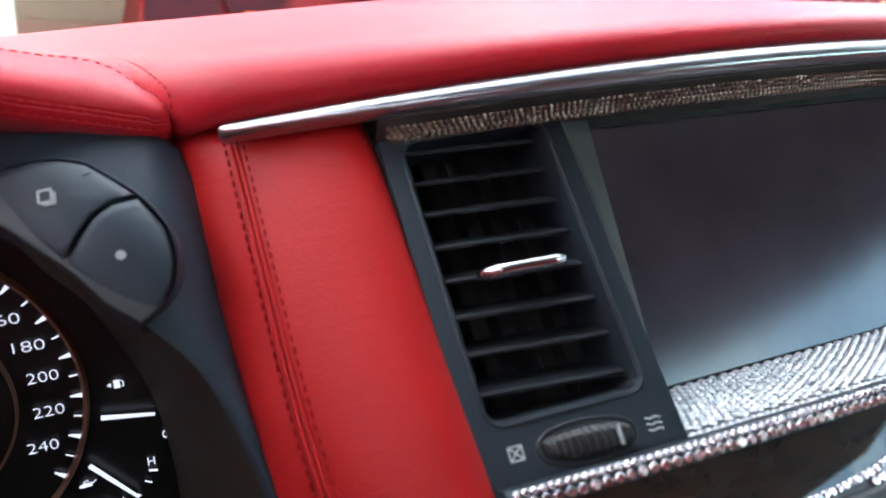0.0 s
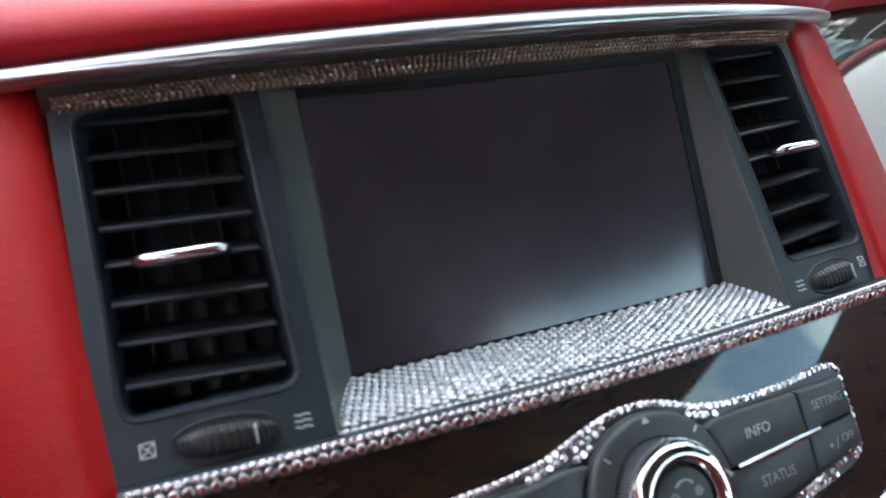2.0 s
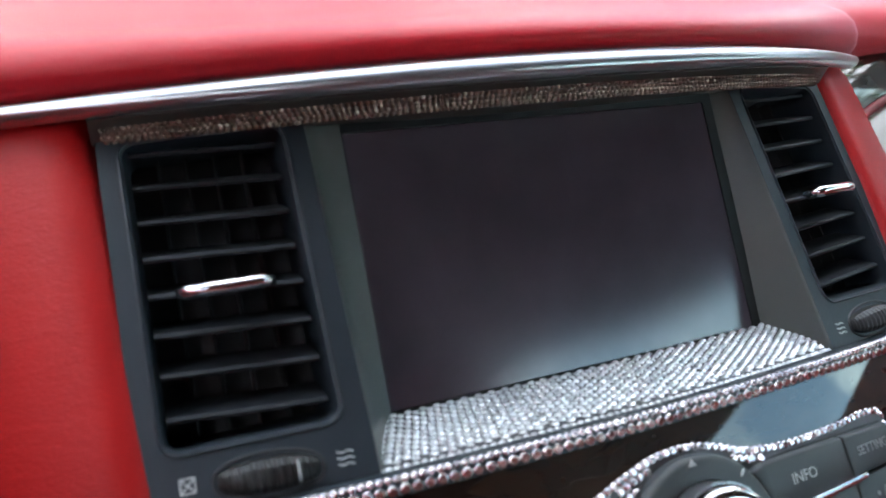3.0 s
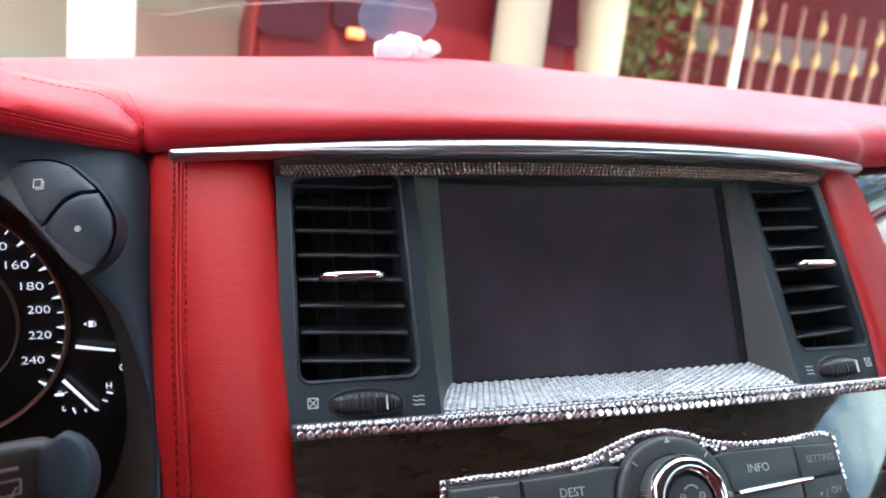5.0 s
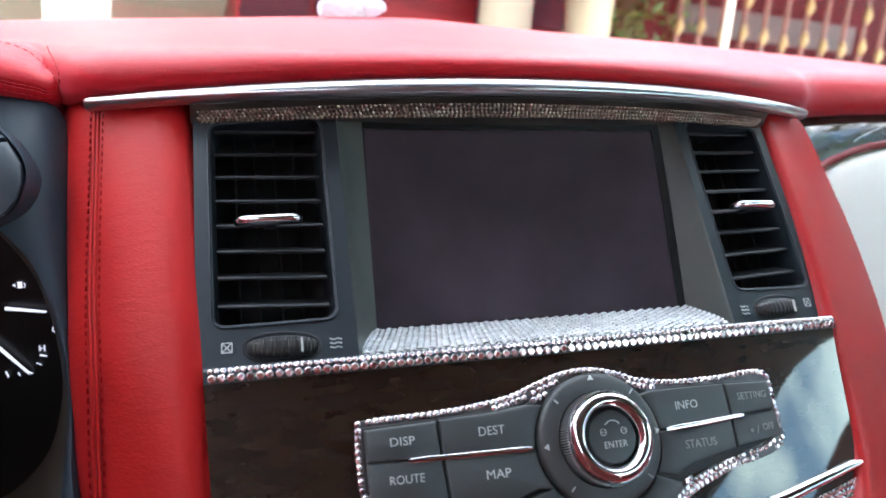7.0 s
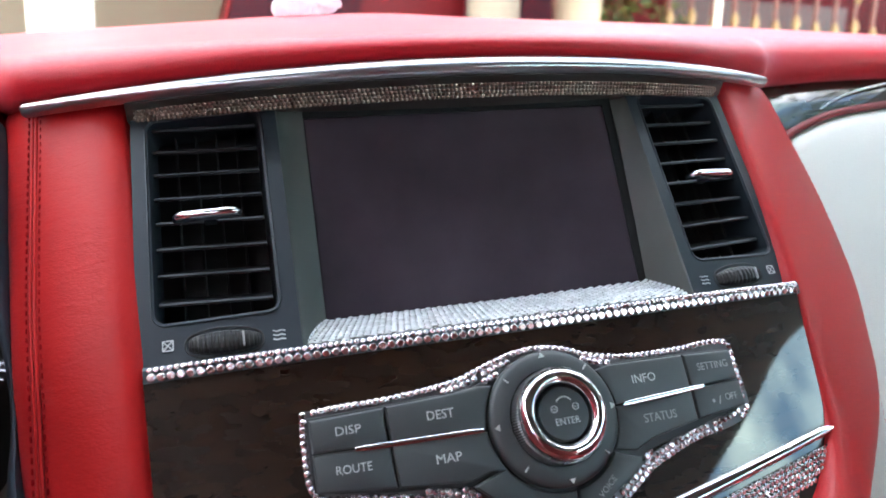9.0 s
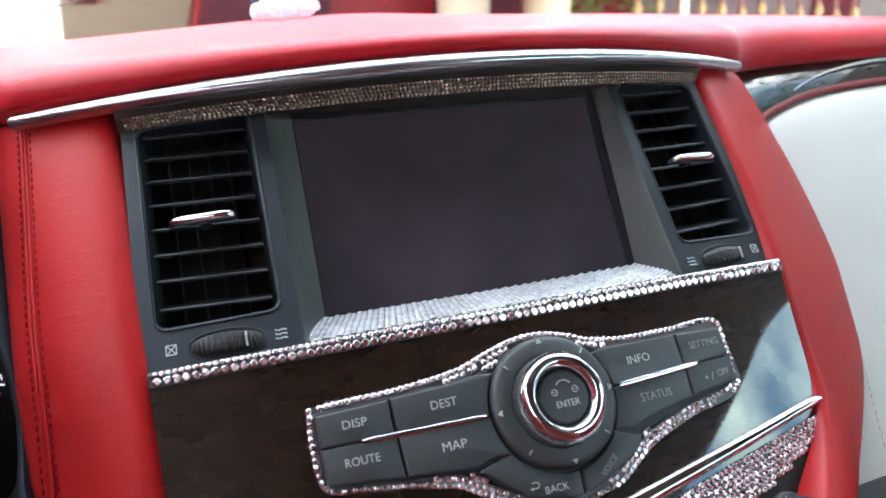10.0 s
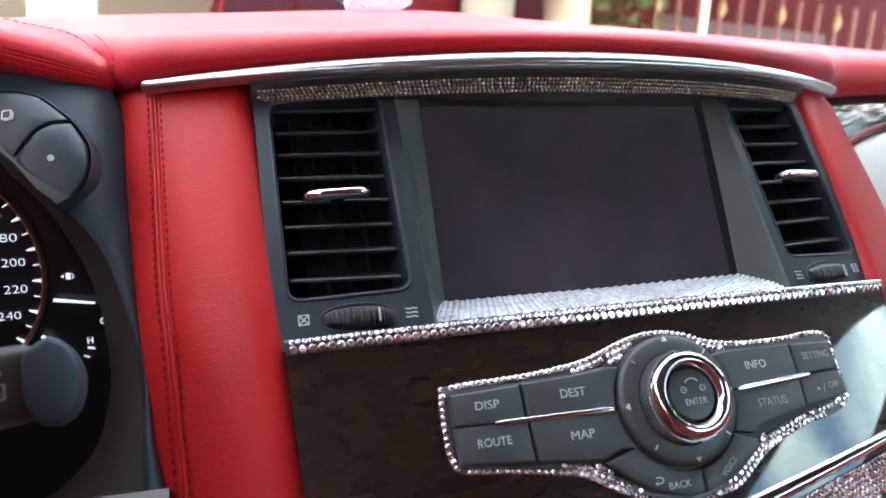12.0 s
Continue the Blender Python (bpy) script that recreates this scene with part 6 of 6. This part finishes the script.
def shelf():
    """Shelf below the display: a silvery ledge paved with crystals in rows."""
    xs = np.linspace(-0.1045, 0.1045, 31)
    rows = []
    for x in xs:
        yf = shelf_y(x)
        rows.append([(x, 0.004, -0.0550), (x, -0.004, -0.0556), (x, yf, -0.0700), (x, yf - 0.0012, -0.0712), (x, yf - 0.001, -0.078)])
    bm = grid(rows)
    bmesh.ops.recalc_face_normals(bm, faces=bm.faces)
    hang(single("display_ledge", bm, LEDGE_GREY, "dull silvery ledge below the display under the crystals", "ledge", smooth=40))
    spots = []
    n_rows, n_cols = 10, 62
    rng = random.Random(11)
    for r in range(n_rows):
        for i in range(n_cols):
            u = (r + 0.28 + 0.5 * (i % 2)) / n_rows * 0.90
            w = 0.0885 + (0.1012 - 0.0885) * u
            x = (-1 + 2 * (i + 0.5) / n_cols) * w + rng.gauss(0, 0.00008)
            y = -0.002 + (shelf_y(x) + 0.002) * u + rng.gauss(0, 0.0001)
            spots.append(((x, y, ledge_z(u) + 0.0002), (rng.gauss(0, 0.05), -0.15 + rng.gauss(0, 0.05), 1), G20))
    for i in range(68):
        x = -0.1015 + 0.203 * i / 67
        spots.append(((x, shelf_y(x) + 0.0008, ledge_z(1.0) + 0.0004), (0, -0.7, 1), G15))
    for side in (-1, 1):
        for k in range(11):
            u = (k + 0.3) / 11
            x = side * (0.0895 + (0.1030 - 0.0895) * u)
            spots.append(((x, -0.002 + (shelf_y(x) + 0.002) * u, ledge_z(u) + 0.0006), (-0.5 * side, -0.4, 1), G15))
    spots.sort(key=lambda s: s[0][1])
    crystal_trim("ledge paved with small clear crystals below the display", spots, mat=GEM_COOL, tilt_by=0.05)


def band_gems():
    """Rows of larger crystals between bezel and wood."""
    rows = []
    for x in np.linspace(-0.1705, 0.1672, 61):
        y = wood_face(x, -0.0735)
        rows.append([(x, y + 0.006, -0.0692), (x, y + 0.0005, -0.0694), (x, y - 0.0008, -0.0708), (x, y - 0.0008, -0.0763), (x, y + 0.002, -0.0768)])
    bm = grid(rows)
    bmesh.ops.recalc_face_normals(bm, faces=bm.faces)
    hang(single("crystal_band_base", bm, BLACK, "narrow black band between bezel and wood", "trim", smooth=40))
    spots = []
    for z, size, pitch in ((-0.0743, G24, 0.00415), (-0.0709, G18, 0.00288)):
        n = int(0.339 / pitch)
        for i in range(n):
            x = -0.1690 + 0.335 * (i + 0.5) / n
            spots.append(((x, wood_face(x, -0.0735) - 0.0008, z), (0.9 * x, -1, 0.55 if z > -0.072 else -0.14), size))
    crystal_trim("two rows of clear crystals between bezel and wood", spots, tilt_by=0.035)


RIM = [(-107.2, -98.7), (-108, -115), (-105.3, -134), (-88.7, -137.8), (-68.3, -140.7), (-54.6, -143.6), (-48.5, -145), (-39.7, -150.2), (-25.8, -157.5), (-12, -162), (0.3, -164.4), (16.7, -161.5), (26.3, -159.6), (36.3, -153.7), (46.9, -147.1), (59, -142.5), (73.4, -138.2), (107, -130), (108.5, -107), (107, -94.3), (74, -94.3), (48.4, -93.9), (30.5, -91.4), (19.6, -87.4), (5.8, -84.3), (-8.4, -84.9), (-23, -88.9), (-37, -93.5), (-53, -95.8), (-71, -97.2), (-93, -97.7)]


def inside(x, z, outline):
    odd = False
    for (x0, z0), (x1, z1) in zip(outline, outline[1:] + outline[:1]):
        if (z0 > z) != (z1 > z) and x < x0 + (x1 - x0) * (z - z0) / (z1 - z0):
            odd = not odd
    return odd


def rim_gems():
    """Rows of crystals from the rim's outer line inwards to the panel."""
    rim = [(x / 1000, z / 1000) for x, z in RIM]
    keys = [p for p in PANEL if not (abs(p[0] - KX) < 0.0300 and p[1] > -0.0965)]
    body, plate = shrink(keys, -0.0006), shrink(PANEL, -0.0010)
    spots, seen = [], []
    for row in range(5):
        line = shrink(rim, 0.0013 + 0.0028 * row)
        path, _ = smooth_path([(x, 0, z) for x, z in line + line[:1]], 2000)
        for q in path:
            near = min((q - s).length for s in seen) if seen else 1.0
            if near < 0.00295 or inside(q.x, q.z, body) or not inside(q.x, q.z, rim):
                continue
            if math.hypot(q.x - KX, q.z - KZ) < 0.0314:
                continue
            seen.append(q)
            spots.append(((q.x, wood_face(q.x, q.z) - (0.0015 if inside(q.x, q.z, plate) else 0.0003), q.z), (0.9 * q.x, -1, 0.12), G16))
    rows = []
    fine, _ = smooth_path([(x, 0, z) for x, z in rim + rim[:1]], 160)
    edge = [(p.x, p.z) for p in fine[:-1]]
    for d, s in ((0.002, 0.0), (-0.0003, 0.0), (-0.0006, 0.0003), (-0.0006, 0.003), (-0.0006, 0.006)):
        rows.append([(x, wood_face(x, z) + d, z) for x, z in shrink(edge, s)])
    bm = grid(rows, closed_v=True)
    bmesh.ops.recalc_face_normals(bm, faces=bm.faces)
    ob = crystal_trim("clear crystals glued round the control panel", spots, tilt_by=0.045)
    part("backing", bm, BACKING, ob, "thin dull backing", smooth=0)


def low_gems():
    """Crystal field under the lower chrome strip."""
    spots = []
    for r in range(14):
        for i in range(60):
            x = 0.1555 - 0.0031 * i - 0.00155 * (r % 2)
            top = curve([(0.0, -0.1815), (0.0641, -0.1680), (0.106, -0.1598), (0.154, -0.1508)], [x])[0]
            z = top - 0.0014 - 0.0027 * r
            low = curve([(0.0, -0.215), (0.085, -0.192), (0.092, -0.1835), (0.1127, -0.175), (0.150, -0.1605), (0.17, -0.15)], [x])[0]
            in_slot = x < 0.0865 and z < -0.1795 - 0.16 * (0.0865 - x)
            if 0.005 < x < 0.154 and z > low and not in_slot:
                spots.append(((x, wood_face(x, z) - 0.0010, z), (0.9 * x, -1, -0.04), G14))
    ob = crystal_trim("field of small clear crystals under the chrome strip", spots, tilt_by=0.03)
    # dark sheet added over the wood so that no sky is mirrored between the crystals
    top = [(0.1555, -0.1485), (0.124, -0.1545), (0.0859, -0.1625), (0.0407, -0.1725), (0.004, -0.1805)]
    rows = [[(x, wood_face(x, z) - 0.0008 + (0.004 if z == z0 else 0.0), z) for z in np.linspace(z0, z0 - 0.075, 7)] for x, z0 in ((x, curve(top[::-1], [x])[0]) for x in np.linspace(0.004, 0.1555, 30))]
    bm = grid(rows)
    bmesh.ops.recalc_face_normals(bm, faces=bm.faces)
    part("backing", bm, SLOT_BLACK, ob, "added matt dark sheet that hides the sky's reflection", smooth=40)


def lower_knob():
    """Black round knob and slot low on the stack."""
    ob = empty("audio_knob", "black round knob with chrome ring low on the stack", "knob")
    m = frame_on(wood_face, 0.1085, -0.1945, 0.0008)
    for name, prof, mat in (("collar", [(0, 0), (0.0125, 0), (0.0125, 0.002), (0.0115, 0.003), (0, 0.003)], HAZED_BLACK), ("cap", [(0.0100, 0.002), (0.0100, 0.011), (0.0093, 0.0125), (0.0070, 0.0135), (0, 0.0138)], BLACK), ("ring", [(0.0103, 0.003), (0.0108, 0.004), (0.0103, 0.005)], CHROME)):
        bm = lathe(prof, 40)
        bmesh.ops.transform(bm, matrix=m, verts=bm.verts)
        part(name, bm, mat, ob)
    slot = empty("disc_slot", "black slot panel among the crystals", "slot")
    part("panel", prism([(0.040, -0.1965), (0.0835, -0.1890), (0.0855, -0.1810), (0.040, -0.1885)], wood_face, 0.0012, 0.004, 0.0006), BLACK, slot)
    part("mouth", prism([(0.042, -0.1935), (0.0810, -0.1868), (0.0815, -0.1852), (0.042, -0.1919)], wood_face, 0.0016, 0.002, 0.0003), HAZED_BLACK, slot)


lower_knob()
top_gems()
shelf()
band_gems()
rim_gems()
low_gems()
